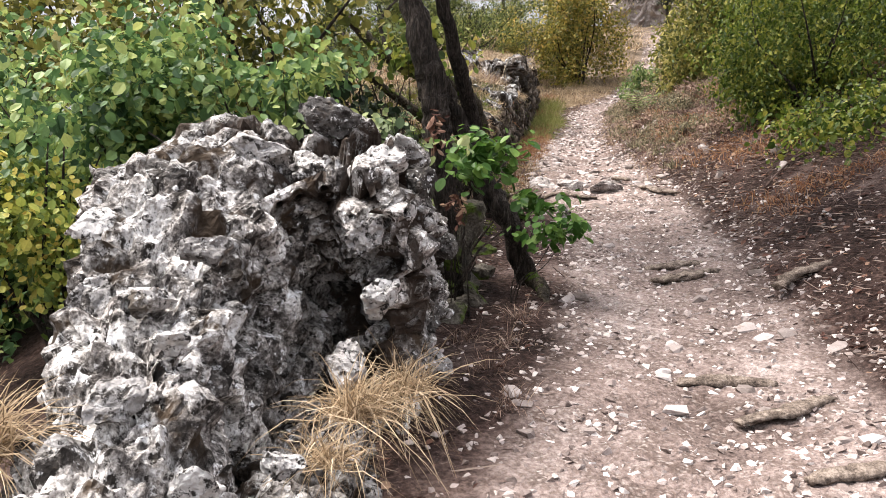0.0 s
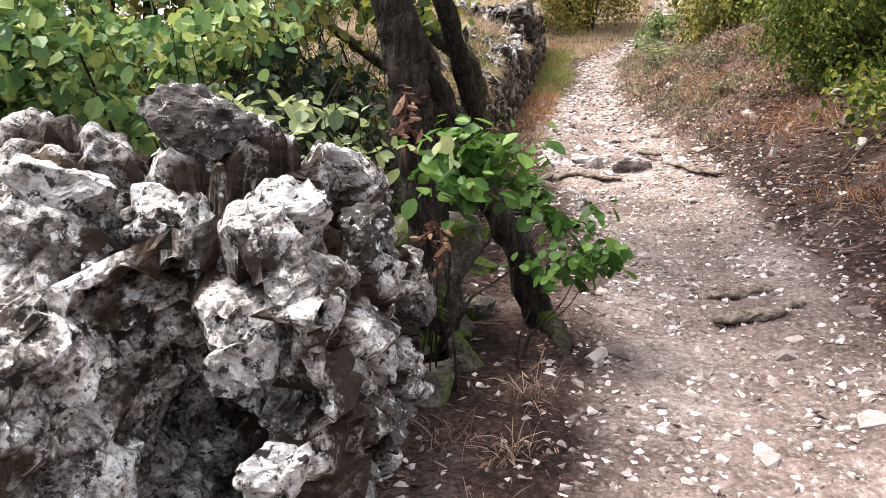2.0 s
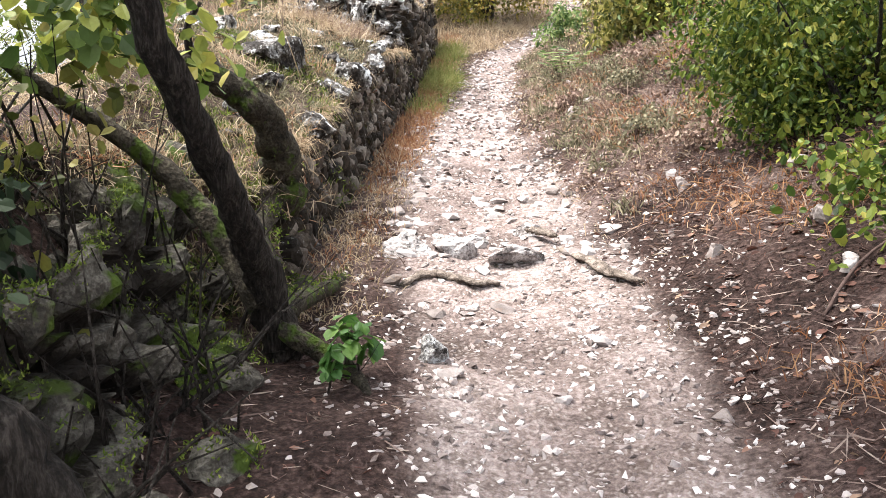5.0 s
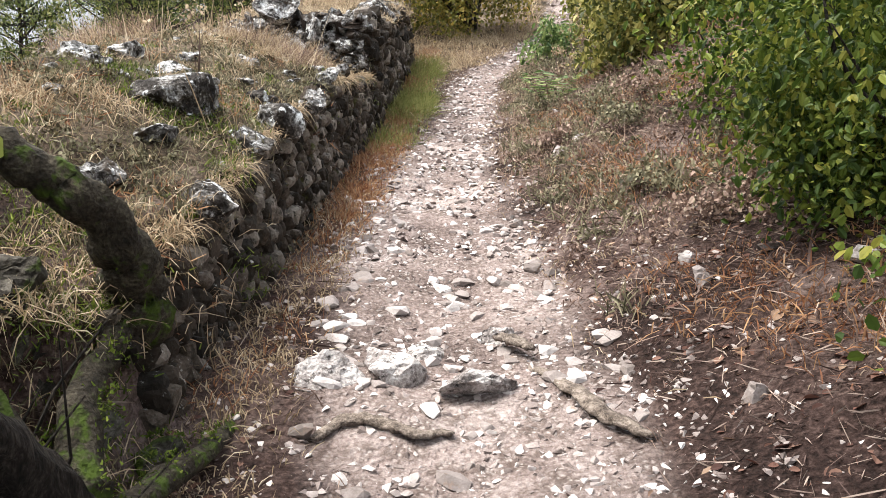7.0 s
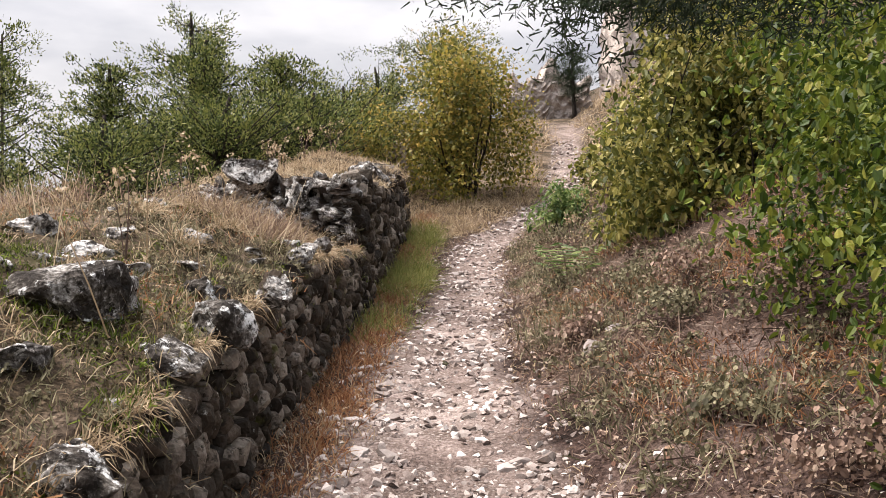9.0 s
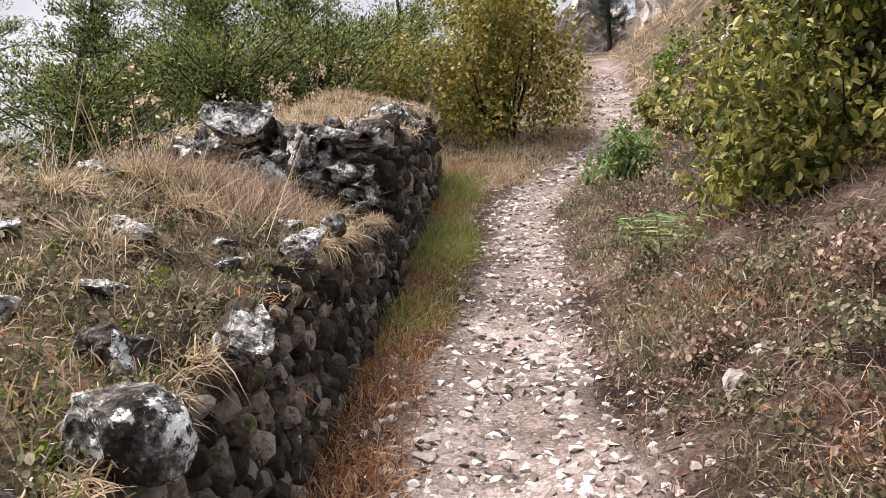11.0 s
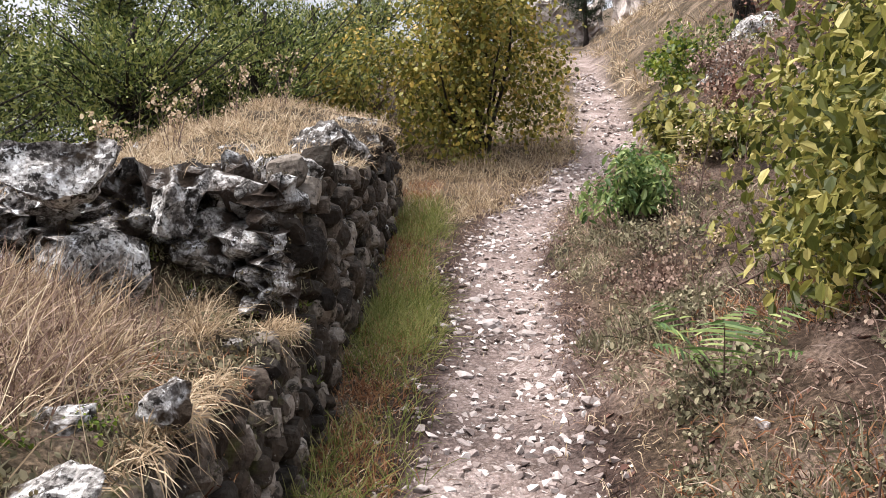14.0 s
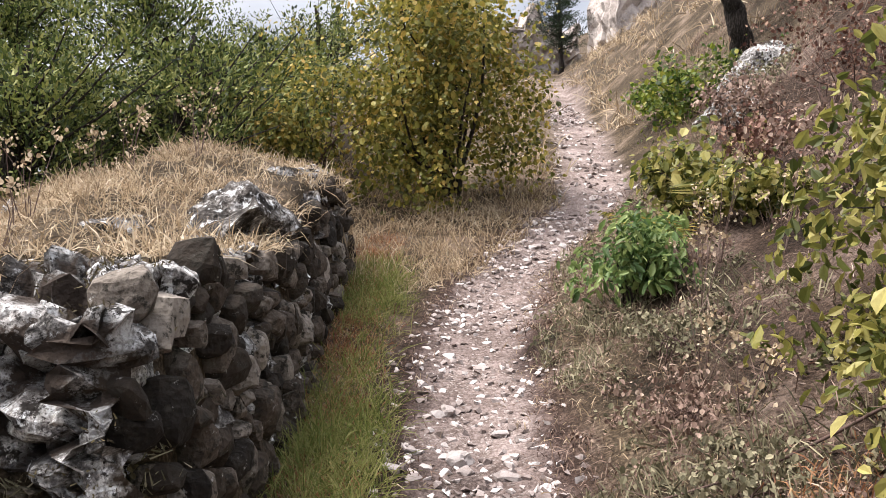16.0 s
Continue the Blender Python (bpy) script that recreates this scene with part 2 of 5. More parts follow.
# dark juniper spray, also the painted shade of the undergrowth behind the trunks
LEAF_DARK = leafy("dark_shade_spray", [(0.1, (0.008, 0.014, 0.008)), (0.5, (0.018, 0.032, 0.015)), (0.85, (0.04, 0.06, 0.022))], 0.7, 0.2)
LEAF_DEAD = leafy("dead_leaf", [(0.15, (0.035, 0.015, 0.012)), (0.45, (0.12, 0.055, 0.04)), (0.7, (0.22, 0.125, 0.09)), (0.88, (0.40, 0.28, 0.19))], 0.8, 0.15)
STRAW = leafy("dry_grass", [(0.15, (0.11, 0.075, 0.043)), (0.4, (0.31, 0.225, 0.14)), (0.65, (0.54, 0.42, 0.28)), (0.88, (0.70, 0.60, 0.45))], 0.75, 0.3)
PINK_STRAW = leafy("faded_herbs", [(0.15, (0.06, 0.036, 0.027)), (0.4, (0.155, 0.098, 0.075)), (0.65, (0.31, 0.215, 0.17)), (0.88, (0.52, 0.41, 0.32))], 0.8, 0.2)
RUSSET = leafy("russet_grass", [(0.15, (0.09, 0.033, 0.019)), (0.45, (0.29, 0.13, 0.065)), (0.85, (0.52, 0.32, 0.17))], 0.75, 0.4)
GREYHERB = leafy("grey_green_herb", [(0.15, (0.040, 0.037, 0.022)), (0.45, (0.135, 0.124, 0.072)), (0.85, (0.36, 0.32, 0.21))], 0.8, 0.25)
LEAF_NETTLE = leafy("nettle_leaf", [(0.15, (0.03, 0.062, 0.018)), (0.45, (0.105, 0.175, 0.05)), (0.8, (0.30, 0.36, 0.13))])
GREENGRASS = leafy("green_grass", [(0.15, (0.07, 0.095, 0.022)), (0.5, (0.19, 0.215, 0.055)), (0.85, (0.40, 0.37, 0.15))], 0.7, 0.4)


def ground_material():
    m, nodes, links, bsdf = shader("hillside_ground")
    geo = nodes.new("ShaderNodeNewGeometry")
    pos = geo.outputs["Position"]
    att = nodes.new("ShaderNodeVertexColor")
    att.layer_name = "cover"
    sep = nodes.new("ShaderNodeSeparateColor")
    links.new(att.outputs[0], sep.inputs[0])
    broad = noise_node(nodes, links, pos, 1.7, 6, 0.6)
    grain = noise_node(nodes, links, pos, 45, 6, 0.7)
    bend = noise_node(nodes, links, pos, 14, 3, 0.6)
    shifted = mixed(nodes, links, pos, bend.outputs["Color"], 0.06, "ADD")
    chips = noise_node(nodes, links, shifted, 48, kind="voronoi")
    chips.inputs["Randomness"].default_value = 1.0
    both = mixed(nodes, links, broad.outputs[0], grain.outputs[0], 0.55)
    humus = ramp_node(nodes, [(0.38, (0.007, 0.004, 0.003)), (0.5, (0.042, 0.025, 0.021)), (0.62, (0.13, 0.085, 0.072))])
    dust = ramp_node(nodes, [(0.36, (0.07, 0.049, 0.043)), (0.5, (0.24, 0.185, 0.168)), (0.64, (0.46, 0.39, 0.365))])
    straw = ramp_node(nodes, [(0.38, (0.014, 0.010, 0.006)), (0.5, (0.062, 0.045, 0.028)), (0.62, (0.20, 0.145, 0.095))])
    for r in (humus, dust, straw):
        links.new(both, r.inputs[0])
    chip = ramp_node(nodes, [(0.0, (0.62, 0.58, 0.55)), (0.3, (0.30, 0.25, 0.225)), (0.5, (0.10, 0.072, 0.06))])
    links.new(chips.outputs["Distance"], chip.inputs[0])
    some = ramp_node(nodes, [(0.45, (0, 0, 0)), (0.62, (0.75, 0.75, 0.75))])
    patch = noise_node(nodes, links, pos, 9, 6, 0.7)
    links.new(patch.outputs[0], some.inputs[0])
    trail = mixed(nodes, links, dust.outputs[0], chip.outputs[0], some.outputs[0])
    edge = nodes.new("ShaderNodeMath")
    edge.operation = "MULTIPLY_ADD"
    links.new(broad.outputs[0], edge.inputs[0])
    edge.inputs[1].default_value = 1.3
    edge.inputs[2].default_value = -0.68
    add = nodes.new("ShaderNodeMath")
    add.operation = "ADD"
    add.use_clamp = True
    links.new(edge.outputs[0], add.inputs[0])
    links.new(sep.outputs[0], add.inputs[1])
    a = mixed(nodes, links, humus.outputs[0], straw.outputs[0], sep.outputs[1])
    col = mixed(nodes, links, a, trail, add.outputs[0])
    links.new(col, bsdf.inputs["Base Color"])
    bsdf.inputs["Roughness"].default_value = 0.95
    bsdf.inputs["Specular IOR Level"].default_value = 0.15
    h = mixed(nodes, links, grain.outputs[0], chips.outputs["Distance"], 0.4)
    bumped(nodes, links, bsdf, h, 1.0, 0.03)
    return m


GROUND = ground_material()


# ---------------------------------------------------------------- plan of the hillside
def curve(ys, vs):
    return lambda y: np.interp(y, ys, vs)


def ease(a, b, x):
    k = np.clip((np.asarray(x, float) - a) / (np.asarray(b, float) - a), 0, 1)
    return k * k * (3 - 2 * k)


trail_z = curve([-60, -5, 0, 3.9, 5.1, 6.4, 7.3, 7.6, 8.9, 10, 11.2, 13.3, 14.8, 16.5, 17.8, 21.65, 30, 38, 60, 200],
                [-6, -.4, .12, .555, .70, .83, .91, .98, 1.08, 1.19, 1.297, 1.456, 1.605, 1.8, 2.08, 2.95, 4.5, 5.8, 8, 14])
trail_x = curve([-60, -3, 0, 3, 4.8, 6.2, 8.5, 10, 11.4, 12.7, 14, 15.5, 16.3, 17.2, 17.9, 19.4, 23.5, 30, 60],
                [-6, .2, .5, .92, 1.2, 1.38, 1.43, 1.55, 1.75, 2.03, 2.3, 2.55, 2.8, 3.15, 3.7, 4.65, 5.75, 7.3, 14])
trail_w = curve([-3, 3, 4.8, 6.2, 7.5, 10, 11.4, 12.7, 16.3, 18, 19.5, 23.5], [.66, .62, .42, .44, .48, .42, .32, .26, .24, .3, .38, .3])
wall_x = curve([3.5, 5, 6.2, 7.4, 8.7, 10.5, 11.1, 12.6, 13.9, 15, 16.6, 17.8, 20, 30], [-.1, .15, .3, .42, .65, .93, 1.02, 1.28, 1.48, 1.64, 1.86, 2.06, 2.64, 5])
wall_top = curve([4, 6, 7.2, 8.1, 8.95, 10.1, 11.2, 12.7, 13.05, 14.6, 16.5, 17.4, 18.2, 20, 30, 60], [.9, 1.2, 1.38, 1.55, 1.70, 1.84, 1.92, 1.90, 2.26, 2.36, 2.74, 2.66, 2.6, 3.0, 4.8, 8.3])


def height(x, y):
    """Height of the bare ground."""
    x, y = np.asarray(x, float), np.asarray(y, float)
    tz, tx, tw = trail_z(y), trail_x(y), trail_w(y)
    right = np.maximum(x - tx - tw, 0)
    steep = 0.52 + 0.5 * ease(15, 19, y) * (1 - ease(26, 40, y))
    bank = (steep + .06) * right * right / (right + 0.22)
    bank = np.where(right > 3.5, (steep + .06) * 3.5 * 3.5 / 3.72 + 0.38 * (np.minimum(right, 40) - 3.5), bank)
    gap = wall_x(y) - x
    grown = ease(4.2, 7.0, y)
    sheer = ease(6.6, 7.4, y) * (1 - ease(17.0, 18.2, y))
    s = ease(0.05 * sheer - 0.1 * (1 - sheer), 0.13 * sheer + 1.0 * (1 - sheer), gap)
    top = wall_top(y) + (0.32 - 0.22 * ease(10.5, 12, y) + 0.04 * ease(13.5, 15, y)) * ease(0, 1.1, gap)
    top = top + 0.10 * np.exp(-((x - .2) / .5) ** 2 - ((y - 11.6) / .7) ** 2)
    top = top - 0.5 * ease(.9, 1.9, gap) * ease(12.5, 14, y)
    drop = np.maximum(-1.1 + 0.85 * ease(5.5, 8, y) - x, 0)
    low = -np.minimum(0.62 * drop * drop / (drop + 0.8), 30)
    z = tz + bank + s * grown * (top - tz) + low
    rut = np.clip(1 - np.abs(x - tx) / (tw + 0.2), 0, 1)
    z = z - 0.05 * rut
    for f, amp in ((1.3, .026), (3.1, .016), (7.3, .009), (17.0, .005)):
        amp = amp * (1 + 1.2 * s * sheer)
        z = z + amp * np.sin(f * x + 1.3 * np.sin(f * 0.8 * y)) * np.cos(f * 0.9 * y + f)
    return z


def ground_z(x, y):
    return float(height(x, y))


# ---------------------------------------------------------------- mesh tools
def fast_mesh(name, verts, faces, material, smooth=False):
    """A mesh from arrays; every face has as many corners as faces has columns."""
    verts, faces = np.asarray(verts, np.float32), np.asarray(faces, np.int32)
    me = bpy.data.meshes.new(name)
    n, k = faces.shape
    me.vertices.add(len(verts))
    me.vertices.foreach_set("co", verts.ravel())
    me.loops.add(n * k)
    me.loops.foreach_set("vertex_index", faces.ravel())
    me.polygons.add(n)
    me.polygons.foreach_set("loop_start", np.arange(0, n * k, k, dtype=np.int32))
    me.polygons.foreach_set("use_smooth", np.full(n, smooth))
    me.update(calc_edges=True)
    me.validate()
    me.materials.append(material)
    return me


def part(name, me, material=None, parent=None, label=""):
    """Links a mesh or bmesh as one mesh object, under a thing or a part."""
    if isinstance(me, bmesh.types.BMesh):
        bm, me = me, bpy.data.meshes.new(name)
        bm.to_mesh(me)
        bm.free()
    if material and not me.materials:
        me.materials.append(material)
    ob = new(name, me)
    if parent:
        ob.parent = parent
        ob.matrix_parent_inverse = parent.matrix_basis.inverted()
    if label:
        tagged(ob, label)
    return ob


def thing(name, at, label, category, group="", kind=""):
    ob = new(name)
    ob.empty_display_size = 0.1
    ob.matrix_basis = Matrix.Translation(at)
    return tagged(ob, label, category, group, kind)


def rng(seed):
    return np.random.default_rng(seed)


def turns(r, n):
    """n random rotations as 3 x 3 matrices."""
    q = r.normal(size=(n, 4))
    q /= np.linalg.norm(q, axis=1)[:, None]
    w, x, y, z = q.T
    return np.stack([np.stack([1 - 2 * (y * y + z * z), 2 * (x * y - z * w), 2 * (x * z + y * w)], 1),
                     np.stack([2 * (x * y + z * w), 1 - 2 * (x * x + z * z), 2 * (y * z - x * w)], 1),
                     np.stack([2 * (x * z - y * w), 2 * (y * z + x * w), 1 - 2 * (x * x + y * y)], 1)], 1)


LEAF = np.array([(0, 0, 0), (0, 1, -.06), (-.26, .2, .05), (-.40, .52, .09), (-.27, .84, .05), (.26, .2, .05), (.40, .52, .09), (.27, .84, .05)])
LEAF_FACES = np.array([(0, 1, 4, 3, 2), (0, 5, 6, 7, 1)])
LANCE = LEAF * (0.55, 1, 1)
LEAF_LIGHT = np.array([(0, 0, 0), (0, 1, -.06), (-.37, .32, .07), (-.34, .74, .07), (.37, .32, .07), (.34, .74, .07)])
LEAF_ROUND = LEAF * (1.18, 1, 1)
LEAF_OVAL = LEAF_LIGHT * (0.72, 1, 1.6)
LIGHT_FACES = np.array([(0, 1, 3, 2), (0, 4, 5, 1)])


def leaf_mesh(name, roots, size, material, r, shape=LEAF, up=0.6, out=None):
    """One folded leaf at every root, of about the given length, facing mostly upwards and outwards."""
    n = len(roots)
    normal = r.normal(size=(n, 3))
    normal[:, 2] += up * 2
    if out is not None:
        normal += out * 0.45
    normal /= np.linalg.norm(normal, axis=1)[:, None]
    along = np.cross(normal, r.normal(size=(n, 3)))
    along /= np.linalg.norm(along, axis=1)[:, None]
    along[:, 2] -= 0.45
    side = np.cross(along, normal)
    s = size * r.uniform(0.55, 1.2, n)
    v = (shape[None, :, 0, None] * side[:, None] + shape[None, :, 1, None] * along[:, None] + shape[None, :, 2, None] * normal[:, None]) * s[:, None, None]
    v = (v + roots[:, None]).reshape(-1, 3)
    fan = LIGHT_FACES if len(shape) == 6 else LEAF_FACES
    f = (fan[None] + (np.arange(n) * len(shape))[:, None, None]).reshape(-1, fan.shape[1])
    return fast_mesh(name, v, f, material)


def blade_mesh(name, roots, heads, length, width, bend, material, r, segs=3):
    """Curved grass blades or thin stems: from each root along heads, drooping by bend."""
    n = len(roots)
    heads = heads / np.linalg.norm(heads, axis=1)[:, None]
    length = length * r.uniform(0.55, 1.25, n)
    side = np.cross(heads, r.normal(size=(n, 3)))
    side /= np.linalg.norm(side, axis=1)[:, None]
    rows = []
    fall = bend * r.uniform(0.4, 1.3, n)
    for k, w in (((0, 1), (0.4, .85), (0.75, .6), (1.0, .12)) if segs == 3 else ((0, .7), (0.5, 1), (1.0, .12)) if segs == 2 else ((0, .9), (1.0, .35))):
        c = roots + heads * (length * k)[:, None]
        c[:, 2] -= fall * length * k * k
        rows += [c - side * (width * w), c + side * (width * w)]
    v = np.stack(rows, 1).reshape(-1, 3)
    quads = np.array([(0, 1, 3, 2), (2, 3, 5, 4), (4, 5, 7, 6)])[:segs]
    f = (quads[None] + (np.arange(n) * (2 * segs + 2))[:, None, None]).reshape(-1, 4)
    return fast_mesh(name, v, f, material)


def tube_arrays(points, radii, sides=8, rough=0.0, r=None):
    pts = np.asarray(points, float)
    verts, faces = [], []
    n = len(pts)
    for i in range(n):
        d = pts[min(i + 1, n - 1)] - pts[max(i - 1, 0)]
        d /= np.linalg.norm(d) + 1e-9
        a = np.cross(d, (0.31, 0.83, 0.46))
        a /= np.linalg.norm(a)
        b = np.cross(d, a)
        for k in range(sides):
            t = 2 * math.pi * k / sides
            rad = radii[i] * (1 + (rough * r.normal() if r is not None else 0))
            verts.append(pts[i] + rad * (math.cos(t) * a + math.sin(t) * b))
    for i in range(n - 1):
        for k in range(sides):
            faces.append((i * sides + k, i * sides + (k + 1) % sides, (i + 1) * sides + (k + 1) % sides, (i + 1) * sides + k))
    tip = len(verts)
    verts += [pts[0], pts[-1]]
    for k in range(sides):
        faces.append((tip, (k + 1) % sides, k, k))
        faces.append((tip + 1, (n - 1) * sides + k, (n - 1) * sides + (k + 1) % sides, (n - 1) * sides + (k + 1) % sides))
    return verts, faces


def tube(name, points, radii, material, sides=8, rough=0.0, seed=1, steps=4):
    """A tapered, slightly crooked limb through the given points."""
    r = rng(seed)
    pts, rad = [], []
    P = [Vector(p) for p in points]
    for i in range(len(P) - 1):
        p0, p1, p2, p3 = P[max(i - 1, 0)], P[i], P[i + 1], P[min(i + 2, len(P) - 1)]
        for j in range(steps + (i == len(P) - 2)):
            t = j / steps
            q = 0.5 * ((2 * p1) + (p2 - p0) * t + (2 * p0 - 5 * p1 + 4 * p2 - p3) * t * t + (3 * p1 - p0 - 3 * p2 + p3) * t ** 3)
            ra = radii[i] + (radii[min(i + 1, len(radii) - 1)] - radii[i]) * t
            pts.append(np.array(q) + r.normal(size=3) * ra * 0.12)
            rad.append(ra)
    v, f = tube_arrays(pts, rad, sides, rough, r)
    bm = bmesh.new()
    vs = [bm.verts.new(p) for p in v]
    for face in f:
        u = list(dict.fromkeys(face))
        bm.faces.new([vs[k] for k in u]).smooth = True
    bmesh.ops.recalc_face_normals(bm, faces=bm.faces)
    me = bpy.data.meshes.new(name)
    bm.to_mesh(me)
    bm.free()
    me.materials.append(material)
    return me


def lump_stone(name, seed, material):
    """A blocky rubble stone with worn corners, about one unit across."""
    r = rng(seed)
    bm = bmesh.new()
    bmesh.ops.create_icosphere(bm, subdivisions=2, radius=1)
    cuts = r.normal(size=(5, 3))
    cuts /= np.linalg.norm(cuts, axis=1)[:, None]
    skew = r.normal(size=2) * .18
    for v in bm.verts:
        p = np.array(v.co)
        p = np.sign(p) * np.abs(p) ** .42
        p = p / np.linalg.norm(p) * np.linalg.norm(p) ** .8 * .5
        for c in cuts:
            p = p - c * max(0, p @ c - .44)
        p[0] *= 1 + skew[0] * p[2]
        p[2] *= 1 + skew[1] * p[0] * 2
        v.co = p * (1 + r.normal() * .035)
    me = bpy.data.meshes.new(name)
    bm.to_mesh(me)
    bm.free()
    me.materials.append(material)
    return me


def hull_stone(name, seed, material, flat=0.7, points=13):
    """An angular broken stone about one unit across."""
    r = rng(seed)
    p = r.normal(size=(points, 3))
    p /= np.linalg.norm(p, axis=1)[:, None]
    p *= np.array((0.5, 0.42, 0.5 * flat)) * r.uniform(0.82, 1.1, (points, 1))
    bm = bmesh.new()
    for q in p:
        bm.verts.new(q)
    bmesh.ops.convex_hull(bm, input=bm.verts)
    for v in [v for v in bm.verts if not v.link_faces]:
        bm.verts.remove(v)
    bmesh.ops.triangulate(bm, faces=bm.faces)
    me = bpy.data.meshes.new(name)
    bm.to_mesh(me)
    bm.free()
    if material:
        me.materials.append(material)
    return me


def crag(p, cell, amount):
    """Pits and ridges of weathered limestone at the place p."""
    d, _ = noise.voronoi(p / cell)
    k = -amount * 1.1 * max(0, 0.42 - d[0]) / 0.42
    k += amount * (noise.ridged_multi_fractal(p / (cell * 2.2), 0.9, 2.2, 4, 0.9, 2.0) * 0.45 - 0.5)
    return k


def rock_mesh(name, seed, size, material, rough=0.12, detail=4, planes=13):
    """A weathered rock: an icosphere with broken faces and a pitted surface; size is its extent in metres."""
    r = rng(seed)
    bm = bmesh.new()
    bmesh.ops.create_icosphere(bm, subdivisions=detail, radius=1)
    cuts = r.normal(size=(planes, 3))
    cuts /= np.linalg.norm(cuts, axis=1)[:, None]
    offs = r.uniform(0.42, 0.80, planes)
    shift = Vector(r.uniform(-50, 50, 3))
    half = Vector(size) / 2
    mean = (half.x + half.y + half.z) / 3
    for v in bm.verts:
        p = np.array(v.co)
        p = np.sign(p) * np.abs(p) ** .7
        for c, o in zip(cuts, offs):
            d = p @ c - o
            if d > 0:
                p = p - c * d
        n = Vector(v.co).normalized()
        q = Vector((p[0] * half.x, p[1] * half.y, p[2] * half.z)) * 1.10
        w = q + shift
        k = noise.fractal(w * (1.4 / mean), 0.9, 2.1, 4) * rough * 1.3 * mean
        k += crag(w, mean * 0.42, rough * 1.15 * mean)
        v.co = q + n * k
    for f in bm.faces:
        f.smooth = False
    me = bpy.data.meshes.new(name)
    bm.to_mesh(me)
    bm.free()
    me.materials.append(material)
    return me


def box_grid(nx, ny, nz):
    """A closed box of unit size (x -1..1, y 0..1, z 0..1) with gridded faces."""
    bm = bmesh.new()
    made = {}

    def vert(i, j, k):
        if (i, j, k) not in made:
            made[i, j, k] = bm.verts.new((2 * i / nx - 1, j / ny, k / nz))
        return made[i, j, k]

    for i in range(nx):
        for j in range(ny):
            for k in (0, nz):
                bm.faces.new((vert(i, j, k), vert(i + 1, j, k), vert(i + 1, j + 1, k), vert(i, j + 1, k)))
    for i in range(nx):
        for k in range(nz):
            for j in (0, ny):
                bm.faces.new((vert(i, j, k), vert(i + 1, j, k), vert(i + 1, j, k + 1), vert(i, j, k + 1)))
    for j in range(ny):
        for k in range(nz):
            for i in (0, nx):
                bm.faces.new((vert(i, j, k), vert(i, j + 1, k), vert(i, j + 1, k + 1), vert(i, j, k + 1)))
    return bm


def rubble(bm, cell, depth, fine, seed, joint=1.5):
    """Turns smooth faces into rubble masonry: stones stand proud, joints are recessed, surfaces are pitted."""
    bmesh.ops.recalc_face_normals(bm, faces=bm.faces)
    bm.normal_update()
    shift = Vector((seed * 3.7, seed * 1.9, seed * 5.3))
    moves = []
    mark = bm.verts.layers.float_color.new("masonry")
    for v in bm.verts:
        warp = noise.noise_vector(v.co * 5 + shift) * cell * 0.35
        p = (v.co + warp + shift) / cell
        p.z *= 1.35
        d, pts = noise.voronoi(p)
        gap = d[1] - d[0]
        proud = noise.cell(pts[0] * 7.1)
        # joint mask follows the recess, so gaps are darkened by colour as well
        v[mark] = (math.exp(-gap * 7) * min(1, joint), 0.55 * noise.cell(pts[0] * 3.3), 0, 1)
        k = depth * (0.9 * proud - 0.5) - depth * joint * math.exp(-gap * 9)
        k += fine * noise.fractal((v.co + shift) * 14, 0.8, 2.2, 4)
        k += crag(v.co + shift, 0.05, fine * 1.2) + crag(v.co + shift * 1.3, 0.12, fine * 1.1)
        k -= fine * 3.0 * max(0, noise.noise((v.co + shift) * 5) - 0.2)
        moves.append(v.normal * k)
    for v, m in zip(bm.verts, moves):
        v.co += m
    for f in bm.faces:
        f.smooth = False
    return bm


# ---------------------------------------------------------------- ground
def spaced(lo, hi, step, far, growth=1.22):
    core = list(np.arange(lo, hi + step / 2, step))
    d, a, b = step, [], []
    while hi + sum(a) < far:
        d *= growth
        a.append(d)
    up = list(hi + np.cumsum(a))
    down = list(lo - np.cumsum(a))[::-1]
    return np.array(down + core + up)


gx, gy = spaced(-2.2, 5.0, 0.06, 700), spaced(0.2, 19.5, 0.07, 700)
GX, GY = np.meshgrid(gx, gy)
GZ = height(GX, GY)
r0 = rng(5)
near = (np.abs(GX) < 9) & (GY > -3) & (GY < 26)
GZ = GZ + np.where(near, r0.normal(0, 0.004, GX.shape), 0)
hills = 60 * np.exp(-((GX + 420) / 160) ** 2) * np.exp(-((GY - 300) / 260) ** 2)
GZ += hills
verts = np.stack([GX, GY, GZ], -1).reshape(-1, 3)
ny, nx = GX.shape
idx = np.arange(ny * nx).reshape(ny, nx)
quads = np.stack([idx[:-1, :-1], idx[:-1, 1:], idx[1:, 1:], idx[1:, :-1]], -1).reshape(-1, 4)
me = fast_mesh("ground", verts, quads, GROUND, True)
cover = me.color_attributes.new("cover", "FLOAT_COLOR", "POINT")
off = np.abs(GX - trail_x(GY)) - trail_w(GY)
trail = 1 - ease(-0.10, 0.14, off)
wide = ease(8.5, 12, GY)
dry = wide * ease(0.05, 0.4, off) * (1 - 0.65 * ease(0.6, 1.3, (GX - trail_x(GY)))) + 0.85 * (GX < wall_x(GY)) * ease(7.4, 8.4, GY)
dry = np.maximum(np.clip(dry, 0, 1), ease(8, 14, np.hypot(GX - 1, GY - 8)))
rgba = np.stack([trail, dry, 0 * dry, 0 * dry + 1], -1).astype(np.float32)
cover.data.foreach_set("color", rgba.ravel())
